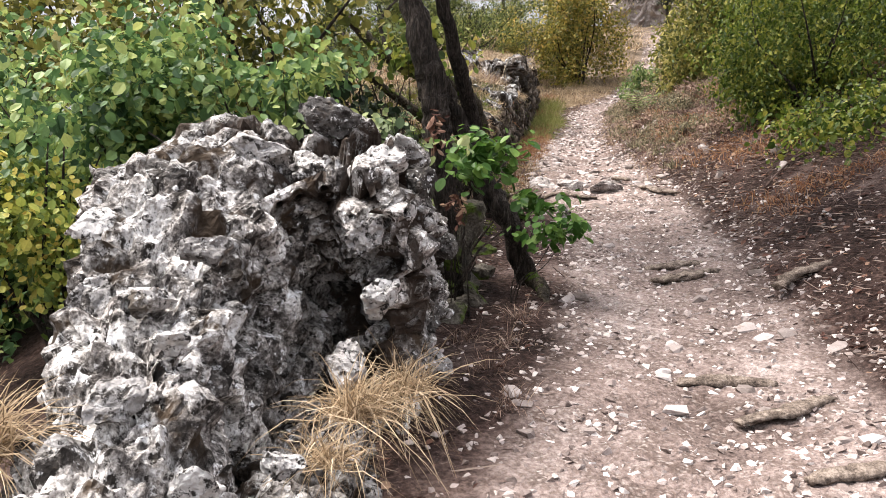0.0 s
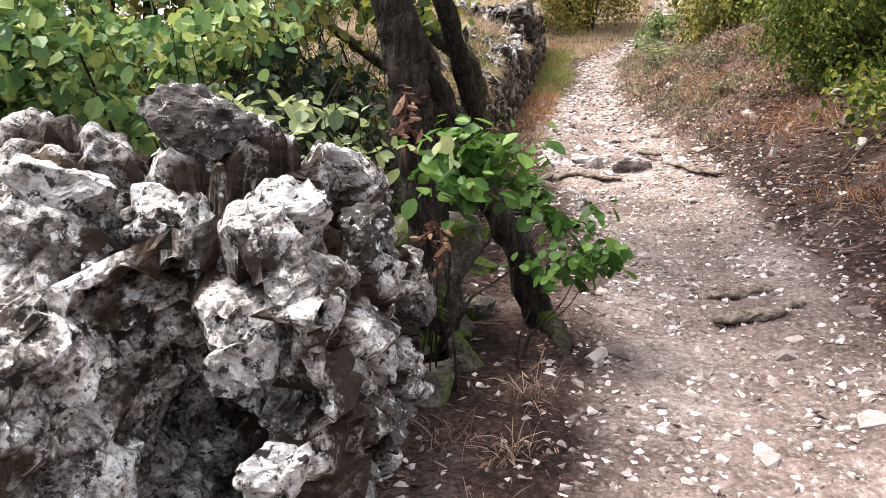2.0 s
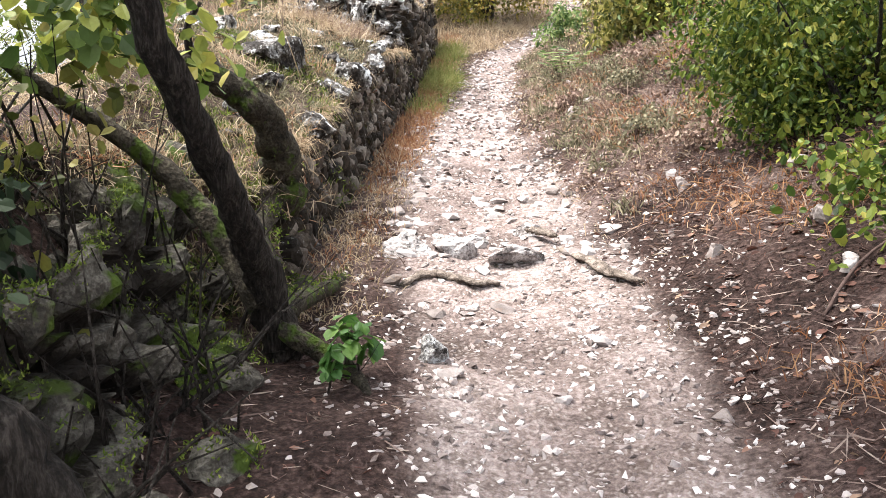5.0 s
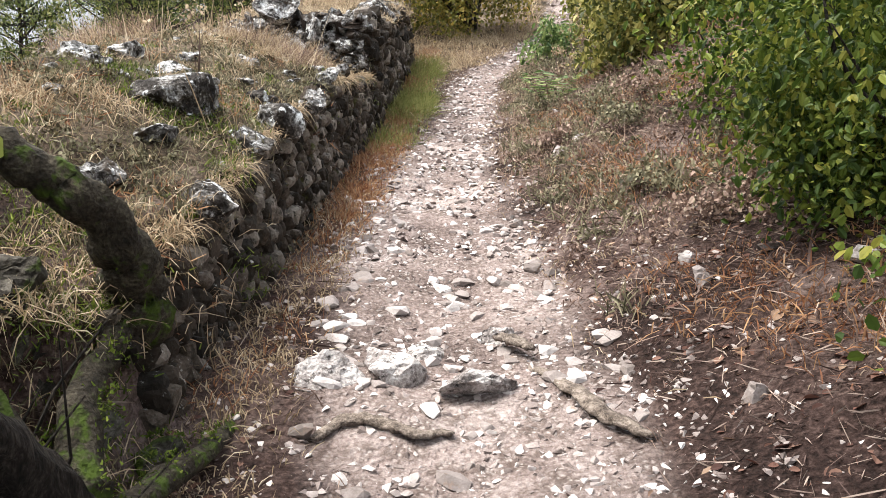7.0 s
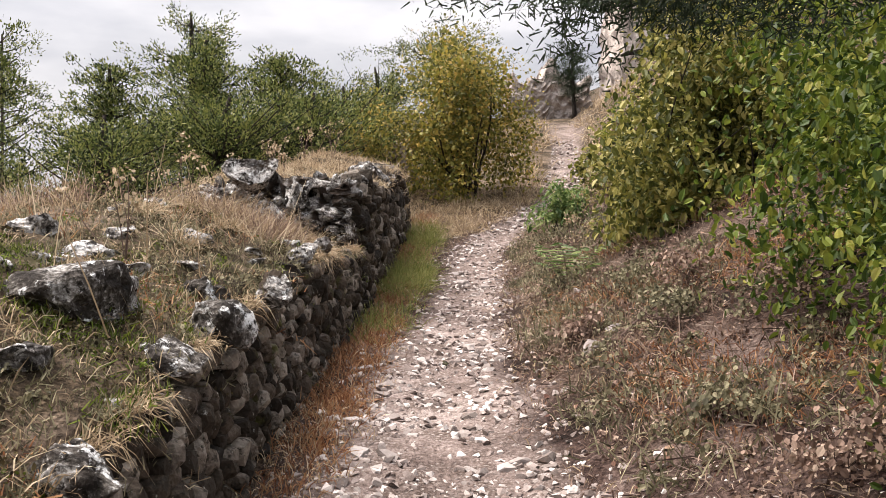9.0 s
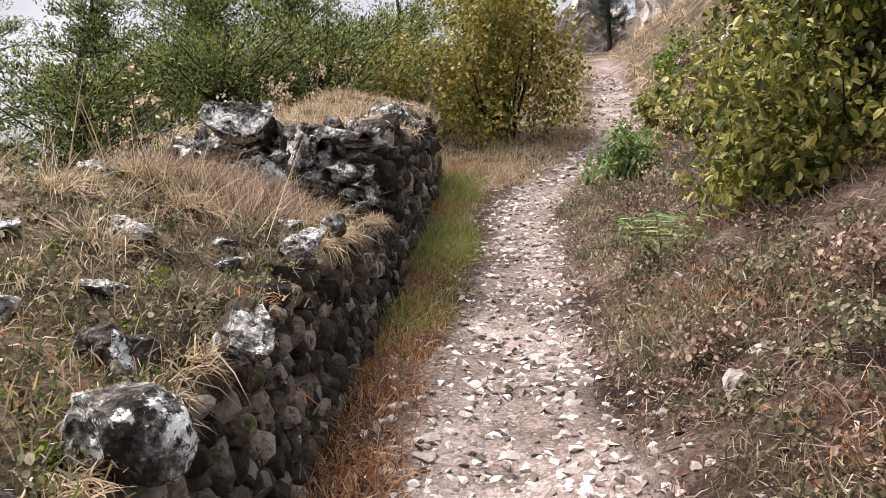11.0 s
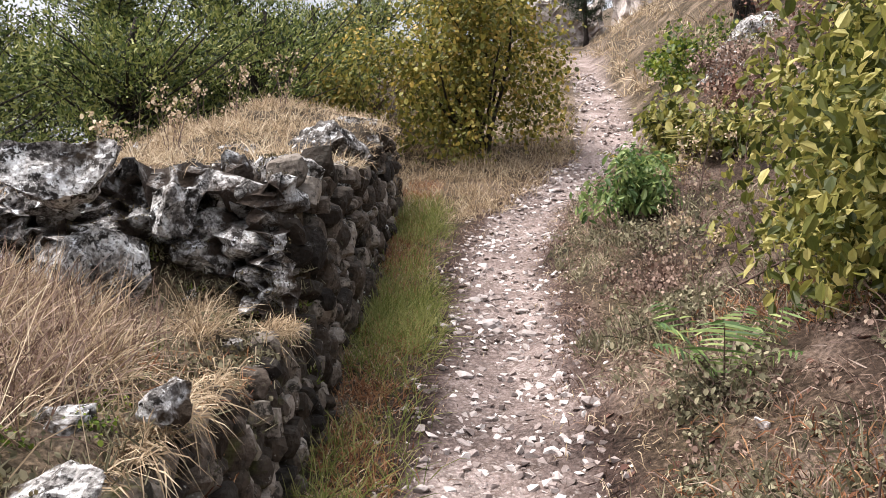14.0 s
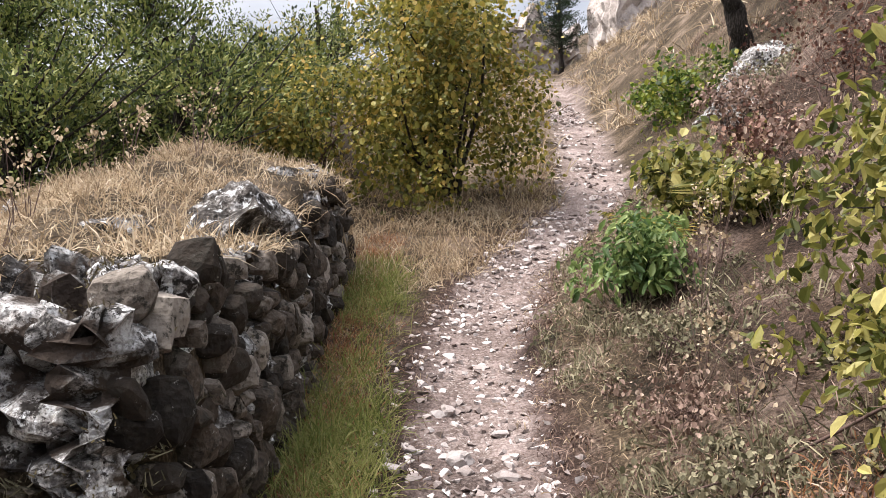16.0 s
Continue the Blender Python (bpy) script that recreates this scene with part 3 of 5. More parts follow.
ground = tagged(new("ground", me), "stony hillside footpath of pale gravel between humus and dry grass", "ground", kind="structure")


def scatter(r, n, x0, x1, y0, y1, keep):
    """Random places on the ground for which keep(x, y) gives a chance."""
    out, have = [], 0
    while have < n:
        x, y = r.uniform(x0, x1, n * 2), r.uniform(y0, y1, n * 2)
        ok = r.uniform(0, 1, n * 2) < keep(x, y)
        out.append(np.stack([x[ok], y[ok]], 1))
        have += ok.sum()
    p = np.concatenate(out)[:n]
    return np.column_stack([p, height(p[:, 0], p[:, 1])])


def trail_off(x, y):
    return np.abs(x - trail_x(y)) - trail_w(y)


# ---------------------------------------------------------------- ruined rubble wall beside the path
def masonry_mass(y0, y1, left, right, top, crown, grid, foot=.3, lean=.06, hollow=0):
    """A rough block of masonry between two side lines, with a rounded uneven crest."""
    bm = box_grid(*grid)
    for v in bm.verts:
        a, b, c = v.co
        y = y0 + (y1 - y0) * b
        x = left(y) + (right(y) - left(y)) * (a + 1) / 2
        base = min(ground_z(x, y), trail_z(y)) - foot
        crest = top(y) - crown * a * a + .05 * math.sin(9 * x + 4 * y) * math.cos(7 * y)
        bulge = lean * math.sin(math.pi * c) * a ** 3
        y += hollow * math.exp(-((x + .36) / .15) ** 2 - ((c - .52) / .20) ** 2) * (1 - b) ** 2
        v.co = (x + bulge, y + (.07 * math.sin(3.5 * c + 6 * x) - .05 * c) * (1 - b), base + (crest - base) * c)
    return bm


def ruin():
    wall = thing("ruined_wall", (-.5, 3.0, ground_z(-.5, 3.0)), "crumbling pale limestone rubble wall with gaping joints beside the path", "ruined wall", kind="structure")
    spine = masonry_mass(1.5, 3.6, curve([1.5, 2.0, 2.4, 2.9, 3.6], [-.84, -.82, -.86, -.97, -1.2]), curve([1.5, 1.95, 2.3, 2.7, 3.0, 3.6], [-.34, -.38, -.48, -.52, -.46, -.3]),
                         curve([1.5, 1.9, 2.2, 2.45, 2.65, 2.9, 3.2, 3.6], [.70, .77, .90, 1.02, 1.14, 1.27, 1.42, 1.46]), .09, (44, 130, 64))
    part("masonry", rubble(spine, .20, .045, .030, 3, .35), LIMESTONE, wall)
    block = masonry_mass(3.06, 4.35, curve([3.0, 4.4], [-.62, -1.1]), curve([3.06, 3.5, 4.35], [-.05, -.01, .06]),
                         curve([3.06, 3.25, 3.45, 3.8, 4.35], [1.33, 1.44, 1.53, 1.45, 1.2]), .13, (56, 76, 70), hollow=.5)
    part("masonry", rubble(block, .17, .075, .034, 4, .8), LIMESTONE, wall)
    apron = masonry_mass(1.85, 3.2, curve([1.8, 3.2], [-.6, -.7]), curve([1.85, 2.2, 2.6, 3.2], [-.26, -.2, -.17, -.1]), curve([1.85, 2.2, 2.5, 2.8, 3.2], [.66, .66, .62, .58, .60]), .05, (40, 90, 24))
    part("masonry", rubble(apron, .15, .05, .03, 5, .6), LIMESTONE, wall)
    r = rng(11)
    stones = [(-.32, 3.40, 1.50, .36, .28, .20), (-.52, 3.26, 1.40, .34, .26, .18), (-.14, 3.22, 1.33, .36, .26, .19), (-.15, 3.06, 1.13, .21, .18, .23), (-.04, 3.12, 1.20, .15, .15, .17),
              (-.12, 3.05, .93, .18, .17, .26), (-.74, 3.05, 1.33, .28, .22, .15), (-.55, 2.72, 1.13, .2, .18, .13),
              (-.20, 2.84, .78, .28, .26, .30), (-.92, 2.92, 1.20, .26, .26, .15), (-.66, 2.55, 1.04, .2, .2, .13), (-.84, 2.62, 1.03, .24, .2, .16),
              (-.62, 2.2, .88, .26, .22, .14), (-.42, 2.06, .74, .22, .2, .13), (-.30, 2.3, .70, .18, .18, .14), (-.74, 1.9, .76, .26, .24, .14), (-.56, 2.4, .96, .16, .18, .12),
              (.0, 3.45, 1.25, .18, .22, .20), (.02, 3.6, .95, .18, .24, .22), (.03, 3.8, .72, .2, .25, .2), (-.05, 3.62, 1.38, .22, .24, .15), (.06, 4.0, .98, .2, .22, .2),
              (-.24, 2.1, .6, .2, .2, .16), (.0, 3.3, .8, .14, .2, .2), (.03, 3.45, .62, .18, .2, .18)]
    for i, (x, y, z, a, b, c) in enumerate(stones):
        ob = part("stone", rock_mesh("stone", 100 + i, (a * .68, b * .68, c * .7), LIMESTONE_PIECE, 0.16, 5, 14), None, wall)
        ob.matrix_basis = Matrix.Translation((x, y, z)) @ Euler(r.uniform(-.35, .35, 3)).to_matrix().to_4x4()
        ob.matrix_parent_inverse = wall.matrix_basis.inverted()
    return wall


ruin()

# ---------------------------------------------------------------- retaining wall along the path
HULLS = [lump_stone("stone", 300 + i, WALL_STONE) for i in range(10)]
HULL_ARR = []
for h in HULLS:
    co = np.empty(len(h.vertices) * 3, np.float32)
    h.vertices.foreach_get("co", co)
    HULL_ARR.append((co.reshape(-1, 3).astype(float), np.array([p.vertices[:] for p in h.polygons])))


def joined_stones(name, places, material, kinds=None):
    """Many small stones in one mesh: places holds (position, 3 x 3 turn, scale)."""
    vs, fs, n = [], [], 0
    for i, (p, m, s) in enumerate(places):
        co, fa = (kinds or HULL_ARR)[i % len(kinds or HULL_ARR)]
        vs.append((co * s) @ np.asarray(m).T + p)
        fs.append(fa + n)
        n += len(co)
    return fast_mesh(name, np.concatenate(vs), np.concatenate(fs), material)


GRAVEL_ARR = []
for i in range(12):
    h = hull_stone("chip", 340 + i, None, 0.7, 9)
    co = np.empty(len(h.vertices) * 3, np.float32)
    h.vertices.foreach_get("co", co)
    GRAVEL_ARR.append((co.reshape(-1, 3).astype(float), np.array([p.vertices[:] for p in h.polygons])))
    bpy.data.meshes.remove(h)

block_top = curve([12.7, 13.3, 14.6, 16.5, 17.5], [2.46, 2.48, 2.40, 2.68, 2.60])


def retaining_wall():
    wall = thing("retaining_wall", (.6, 12.0, ground_z(.6, 12.0)), "mossy dry-laid limestone retaining wall overgrown with dry grass", "stone wall", kind="structure")
    bm = box_grid(10, 190, 30)
    for v in bm.verts:
        a, b, c = v.co
        y = 7.25 + 5.6 * b
        xr = wall_x(y) - .015 - .05 * c
        base, crest = trail_z(y) - .15, wall_top(y) - .02
        v.co = (xr - .22 * (1 - a), y, base + (crest - base) * c)
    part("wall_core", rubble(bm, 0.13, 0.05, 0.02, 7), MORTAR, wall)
    bm = box_grid(60, 130, 44)
    for v in bm.verts:
        a, b, c = v.co
        y = 12.45 + 5.07 * b
        xr = wall_x(y) - .02 - .05 * c
        xl = -.9 + .2 * b
        x = xl + (xr - xl) * (a + 1) / 2
        base = trail_z(y) - .15
        crest = block_top(y) - .7 * max(0, (.3 - x)) ** 1.5 + .07 * math.sin(5.3 * x + 2.1 * y) * math.cos(3.9 * y - x)
        v.co = (x, y + .16 * math.sin(2.7 * x) * (1 - b) + .22 * c * (1 - b) ** 4, base + (crest - base) * c)
    rubble(bm, 0.16, 0.07, 0.034, 9)
    bm.normal_update()
    r = rng(352)
    ledges = [v.co.copy() for v in bm.verts if v.normal.z > .25 and v.co.x > .2 and v.co.y < 15 and noise.noise(v.co * 3.7) > .02]
    part("upper_masonry", bm, LIMESTONE, wall, "lichen-grey rubble core of the wall")
    p = np.repeat(np.array(ledges), 6, 0) + r.normal(size=(len(ledges) * 6, 3)) * (.015, .015, .004)
    heads = r.normal(size=p.shape) + (0, -.2, .8)
    half = len(p) // 2
    tagged(part("moss", blade_mesh("moss", p[:half], heads[:half], .020, .003, .2, MOSS_BROWN, r, 1), None, wall, "dark brown dry moss on the ledges"), kind="stuff")
    tagged(part("moss", blade_mesh("moss", p[half:], heads[half:], .016, .003, .2, MOSS_BROWN, r, 1), None, wall, "dark brown dry moss on the ledges"), kind="stuff")
    r = rng(21)
    places = []
    for k in range(14):
        y = 7.3 + r.uniform(0, .1)
        while y < 17.4:
            big = 1.45 if y > 12.7 and r.uniform() > .5 else 1.0
            w, h = r.uniform(.035, .12) * big, r.uniform(.05, .10) * big
            tz = trail_z(y) - .02 + .075 * k + r.normal() * .012
            top = (wall_top(y) if y < 12.75 else block_top(y)) - .07
            if tz < top and r.uniform() > (.03 if y < 12.75 else .58):
                yaw = math.atan2(1, wall_x(y + .1) * 10 - wall_x(y) * 10)
                m = np.array(Euler((r.normal() * .12, r.normal() * .28, yaw + r.normal() * .2)).to_matrix())
                frac = (tz - trail_z(y)) / max(top - trail_z(y), .1)
                x = wall_x(y) - .062 - .055 * frac + r.normal() * .016
                places.append((np.array((x, y + w / 2, tz + h / 2)), m, np.array((w * 1.08, .17, h * 1.3))))
            y += w * .98
    places.sort(key=lambda p: abs(p[0][1] - 11.0))
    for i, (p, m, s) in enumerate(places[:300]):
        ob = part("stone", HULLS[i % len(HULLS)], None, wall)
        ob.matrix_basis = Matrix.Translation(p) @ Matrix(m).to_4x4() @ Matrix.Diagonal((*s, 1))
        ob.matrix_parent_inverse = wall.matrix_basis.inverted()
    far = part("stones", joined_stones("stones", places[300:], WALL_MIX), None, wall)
    tagged(far, kind="stuff")
    return wall


retaining_wall()

def collapsed_wall():
    """The slumped, moss-grown end of the retaining wall under the small trees."""
    wall = thing("collapsed_wall", (.1, 6.0, ground_z(.1, 6.0)), "slumped mossy rubble bank under the small trees", "stone wall", kind="structure")
    crest_z = curve([4.3, 5.2, 6.0, 7.3], [1.02, 1.25, 1.42, 1.46])
    bm = box_grid(40, 130, 34)
    for v in bm.verts:
        a, b, c = v.co
        y = 4.45 + 2.9 * b
        face = wall_x(y) - .02 - .30 * c ** 1.4 + .05 * math.sin(5 * y) * (1 - c)
        x = face - .35 * (1 - a)
        base = trail_z(y) - .2
        v.co = (x, y, base + (crest_z(y) + .05 * math.sin(7 * y + 3 * x) - base) * c)
    rubble(bm, .19, .10, .035, 13)
    bm.normal_update()
    r = rng(351)
    green = [v.co.copy() for v in bm.verts if v.normal.z > .30 and noise.noise(v.co * 3.1) > -.02 and v.co.x > wall_x(v.co.y) - .5]
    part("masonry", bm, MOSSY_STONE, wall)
    p = np.repeat(np.array(green), 7, 0) + r.normal(size=(len(green) * 7, 3)) * (.012, .012, .004)
    heads = r.normal(size=p.shape) + (0, 0, .9)
    tagged(part("moss", blade_mesh("moss", p, heads, .013, .0035, 0, MOSS, r, 1), None, wall, "bright green moss on the stones"), kind="stuff")


collapsed_wall()

# ---------------------------------------------------------------- rocks
def rock(x, y, size, seed, sink=0.3, z=None, label="", material=None, detail=4, group=""):
    a, b, c = size
    zz = ground_z(x, y) if z is None else z
    ob = new("rock", rock_mesh("rock", seed, size, material or LIMESTONE, 0.13, detail))
    ob.matrix_basis = pose(x, y, zz + c * (0.5 - sink), 0, 0, seed * 47 % 360)
    tagged(ob, label or "rough grey limestone rock with dark lichen", "rock", group)
    return ob


TOP = "rocks on the wall"
rock(.48, 12.55, (.62, .5, .54), 17, .5, z=2.06, label="lichen-grey limestone block under the boulder", group=TOP)
rock(.47, 12.42, (.40, .38, .36), 19, .5, z=2.41, label="big pitted grey limestone boulder in dry grass", group=TOP)
rock(1.30, 14.75, (.76, .66, .72), 2, .5, material=DARK_LIMESTONE, z=2.47, detail=5, label="craggy dark-pitted limestone boulder on the wall top", group=TOP)
rock(.85, 14.45, (.4, .4, .3), 3, .25, z=2.38, group=TOP)
rock(.55, 15.3, (.35, .3, .34), 4, .25, z=2.42, group=TOP)
rock(.26, 9.05, (.46, .42, .26), 5, .4, material=DARK_LIMESTONE, label="grey weathered limestone outcrop in dry grass", group=TOP)
rock(.58, 8.92, (.26, .25, .17), 6, .3, material=DARK_LIMESTONE, z=1.66, label="pale dark-hollowed limestone block on the wall edge", group=TOP)
rock(.66, 9.22, (.22, .26, .19), 7, .25, material=DARK_LIMESTONE, z=1.70, group=TOP)
rock(.48, 8.1, (.22, .2, .23), 8, .3, material=DARK_LIMESTONE, z=1.50, group=TOP)
rock(.12, 8.0, (.16, .14, .16), 9, .3, group=TOP)
rock(.99, 11.3, (.15, .14, .14), 10, .15, z=1.92, label="small round lichen-grey stone on the wall edge", group=TOP)
rock(.86, 10.85, (.34, .24, .16), 11, .3, z=1.90, label="flat white-topped limestone block on the wall edge", group=TOP)
rock(.80, 9.75, (.16, .26, .2), 12, .3, z=1.78, label="white limestone block leaning on the wall edge", group=TOP)
rock(.55, 9.55, (.2, .2, .16), 13, .4, material=DARK_LIMESTONE, group=TOP)
rock(.35, 10.4, (.28, .24, .14), 14, .5, group=TOP)
rock(1.24, 13.2, (.26, .3, .2), 15, .3, z=2.36, group=TOP)
rock(1.15, 13.0, (.22, .2, .2), 16, .3, z=2.20, group=TOP)
rock(.75, 12.75, (.3, .24, .26), 17, .3, z=2.25, group=TOP)
rock(.30, 12.8, (.3, .24, .2), 18, .3, z=2.3, group=TOP)
rock(1.55, 16.2, (.4, .4, .35), 19, .3, z=2.55, group=TOP)
rock(1.75, 17.1, (.4, .35, .4), 20, .3, z=2.50, group=TOP)
LEDGE = "rocks of the ledge across the path"
rock(1.43, 7.68, (.30, .22, .18), 31, .38, label="dark-hollowed limestone ledge rock set in the path", material=LEDGE_STONE, group=LEDGE)
rock(.93, 7.72, (.26, .2, .15), 32, .35, material=LEDGE_STONE, group=LEDGE)
rock(1.14, 7.84, (.28, .24, .18), 33, .4, material=LEDGE_STONE, group=LEDGE)
rock(1.60, 8.05, (.2, .15, .14), 34, .4, material=LEDGE_STONE, group=LEDGE)
rock(1.30, 8.0, (.3, .22, .12), 35, .5, material=LEDGE_STONE, group=LEDGE)
rock(.96, 6.66, (.17, .15, .14), 38, .3, label="dark grey stone lying at the path edge", material=LIMESTONE)
for i, (x, y, s) in enumerate([(.05, 9.7, .3), (-.2, 9.9, .34), (.1, 10.1, .22), (-.35, 9.5, .3), (.0, 9.4, .2), (.45, 9.9, .14), (.3, 11.5, .18), (.65, 10.5, .14), (.2, 8.5, .2), (.45, 7.8, .16)]):
    rock(x, y, (s, s * .9, s * .5), 70 + i, .35, group=TOP)
MOSSY = "mossy stones at the tree roots"
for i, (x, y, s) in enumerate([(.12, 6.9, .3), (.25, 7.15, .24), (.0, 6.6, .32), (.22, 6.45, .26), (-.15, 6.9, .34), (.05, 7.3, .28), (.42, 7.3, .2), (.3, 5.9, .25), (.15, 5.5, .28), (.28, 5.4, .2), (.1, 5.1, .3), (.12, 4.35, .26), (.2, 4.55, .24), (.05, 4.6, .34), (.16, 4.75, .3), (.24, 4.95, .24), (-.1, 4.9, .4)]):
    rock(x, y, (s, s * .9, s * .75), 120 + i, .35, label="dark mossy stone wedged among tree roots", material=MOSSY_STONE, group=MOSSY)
# added dark stone standing in for the shaded cavity below the trunk
rock(.06, 4.66, (.44, .42, .5), 137, .5, z=.92, label="dark stone added for the shaded hollow under the leaning trunk", material=MOSSY_STONE, group=MOSSY)
rock(1.72, 11.24, (.19, .06, .06), 63, .25, label="thin dark stone lying across the path", material=WALL_STONE, detail=3)
for i, (x, y, s) in enumerate([(1.92, 11.35, .13), (2.06, 11.67, .11), (1.69, 11.82, .10), (1.40, 12.0, .08), (2.27, 14.27, .16), (2.30, 14.8, .15), (2.5, 14.5, .12), (2.55, 13.9, .14)]):
    rock(x, y, (s, s * .85, s * .5), 170 + i, .3, label="flat pale stone bedded in the path", material=PEBBLE_ONE, detail=3, group="flat stones of the path")
SIDE = "white stones on the bank"
for i, (x, y, s) in enumerate([(2.60, 8.72, .11), (2.40, 8.18, .11), (2.37, 7.95, .12), (2.62, 7.95, .09), (2.24, 7.2, .10), (2.6, 7.0, .12), (2.45, 10.6, .12), (2.6, 10.75, .1),
                               (2.75, 7.55, .12), (2.5, 6.6, .1), (2.9, 13.1, .1), (2.75, 12.0, .07)]):
    rock(x, y, (s, s * .9, s * .85), 40 + i, .2, label="white limestone stone lying on the humus bank", material=PEBBLE_ONE, detail=3, group=SIDE)
rock(6.1, 18.6, (1.3, 1.15, 1.15), 60, .4, z=3.40, label="pale limestone outcrop in the dry slope", detail=5)
rock(5.0, 17.2, (.5, .5, .5), 61, .4)


# ---------------------------------------------------------------- plants
def cloud(r, center, radii, clumps, per, spread, low=0.0, lumps=6):
    """Leaf places in clumps through several overlapping uneven ellipsoids, and the way outwards at each."""
    d = r.normal(size=(clumps, 3))
    d /= np.linalg.norm(d, axis=1)[:, None]
    lobes = r.normal(size=(9, 3))
    lobes /= np.linalg.norm(lobes, axis=1)[:, None]
    c = d * (r.uniform(0.05, 1, clumps) ** 0.45)[:, None]
    c *= (0.60 + 0.55 * np.exp(5 * ((d @ lobes.T).max(1) - 1)))[:, None] * r.uniform(0.85, 1.12, (clumps, 1))
    heart = r.normal(size=(lumps, 3))
    heart *= 0.52 / np.linalg.norm(heart, axis=1)[:, None]
    size = r.uniform(0.45, 0.66, lumps)
    which = r.integers(0, lumps, clumps)
    c = c * size[which][:, None] + heart[which]
    pts = np.repeat(c, per, 0) + r.normal(size=(clumps * per, 3)) * spread * 0.7
    out = pts / (np.linalg.norm(pts, axis=1)[:, None] + 1e-6)
    return pts * np.array(radii) * 1.05 + np.array(center), out


def limbs(r, base, center, radii, n, thick):
    """Point lists of limbs that fork from the base into the crown."""
    res = []
    for i in range(n):
        d = r.normal(size=3)
        d /= np.linalg.norm(d)
        d[2] = abs(d[2]) * .8
        end = np.array(center) + d * np.array(radii) * r.uniform(.55, .9)
        b = np.array(base) + r.normal(size=3) * (.05, .05, 0)
        mid = b * .5 + end * .5 + r.normal(size=3) * .12 * np.array(radii)
        res.append(([b, b * .75 + mid * .25 + (0, 0, .08), mid, end], [thick, thick * .8, thick * .5, thick * .15]))
    return res


def bush(name, label, category, center, radii, clumps, per, size, material, seed, base=None, stems=6, thick=.02, spread=.16, shape=LEAF_LIGHT, low=0.0, up=.5, group="", bark=BARK, lumps=6):
    r = rng(seed)
    bx, by = (base or center)[:2]
    foot = (bx, by, ground_z(bx, by) - .03)
    ob = thing(name, foot, label, category, group)
    for k, (pts, rad) in enumerate(limbs(r, foot, center, radii, stems, thick)):
        part("stem", tube("stem", pts, rad, bark, 6, .06, seed + k), None, ob)
    pts, out = cloud(r, center, radii, clumps, per, spread, low, lumps)
    floor = height(pts[:, 0], pts[:, 1]) + .03
    pts[:, 2] = np.where(pts[:, 2] < floor, floor + r.uniform(0, .15, len(pts)), pts[:, 2])
    part("crown", leaf_mesh("crown", pts, size, material, r, shape, up, out), None, ob)
    return ob


def juniper(x, y, top, spread_xy, seed, material=None, n=150, thick=.09, sparse=False, group="junipers on the slope", label=""):
    r = rng(seed)
    z0 = ground_z(x, y)
    ob = thing("juniper_tree", (x, y, z0 - .05), label or "dusty green juniper with feathery upswept sprays", "tree", group)
    lean = r.normal(size=2) * .15
    axis = [(x, y, z0 - .1), (x + lean[0] * .5, y + lean[1] * .5, z0 + (top - z0) * .5), (x + lean[0], y + lean[1], top - .2)]
    part("trunk", tube("trunk", axis, [thick, thick * .7, .02], BARK, 7, .08, seed), None, ob)
    roots, outs = [], []
    bv, bf, m = [], [], 0
    for k in range(n):
        h = r.uniform(.10 if not sparse else .25, 1)
        reach = spread_xy * (.35 + .65 * math.sin(math.pi * (.22 + .74 * h))) * r.uniform(.35, 1.25)
        a = r.uniform(0, 2 * math.pi)
        s = np.array((x + lean[0] * h, y + lean[1] * h, z0 + (top - .45 * spread_xy - z0) * h))
        e = s + np.array((math.cos(a) * reach, math.sin(a) * reach, reach * r.uniform(.15, .75)))
        v, f = tube_arrays([s, (s + e) / 2 + (0, 0, -.05), e], [.016, .009, .003], 4)
        bv += v
        bf += [tuple(q + m for q in face) for face in f]
        m += len(v)
        for u in np.linspace(.35, 1.02, 5 if not sparse else 4):
            p = s + (e - s) * u + r.normal(size=3) * .10 * spread_xy
            q = r.normal(size=(46, 3)) * (.075, .075, .05) * (spread_xy ** .5) * r.uniform(.7, 1.3)
            roots.append(p + q)
            outs.append(q * 6 + (e - s) / (reach + 1e-6) * .6 + (0, 0, .55))
    roots, outs = np.concatenate(roots), np.concatenate(outs)
    tag = fast_mesh("branchwork", bv, bf, BARK)
    tagged(part("branchwork", tag, None, ob), kind="stuff")
    heads = outs + r.normal(size=outs.shape) * .6
    part("crown", blade_mesh("crown", roots, heads, .045, .0115, .0, material or LEAF_JUNIPER, r, 1), None, ob)
    return ob


# the small trees at the end of the ruined wall
def bent_tree(name, label, limbs_, seed, crown=None):
    foot = limbs_[0][0][0]
    ob = thing(name, foot, label, "tree")
    for k, (pts, rad, mat) in enumerate(limbs_):
        part("trunk" if k == 0 else "branch", tube("limb", pts, rad, mat, 16, .11, seed + k, 8), None, ob)
    if crown:
        center, radii, clumps, per, size, mat = crown
        r = rng(seed)
        p, o = cloud(r, center, radii, clumps, per, .16)
        part("crown", leaf_mesh("crown", p, size, mat, r, LEAF_LIGHT, .5, o), None, ob)
    return ob


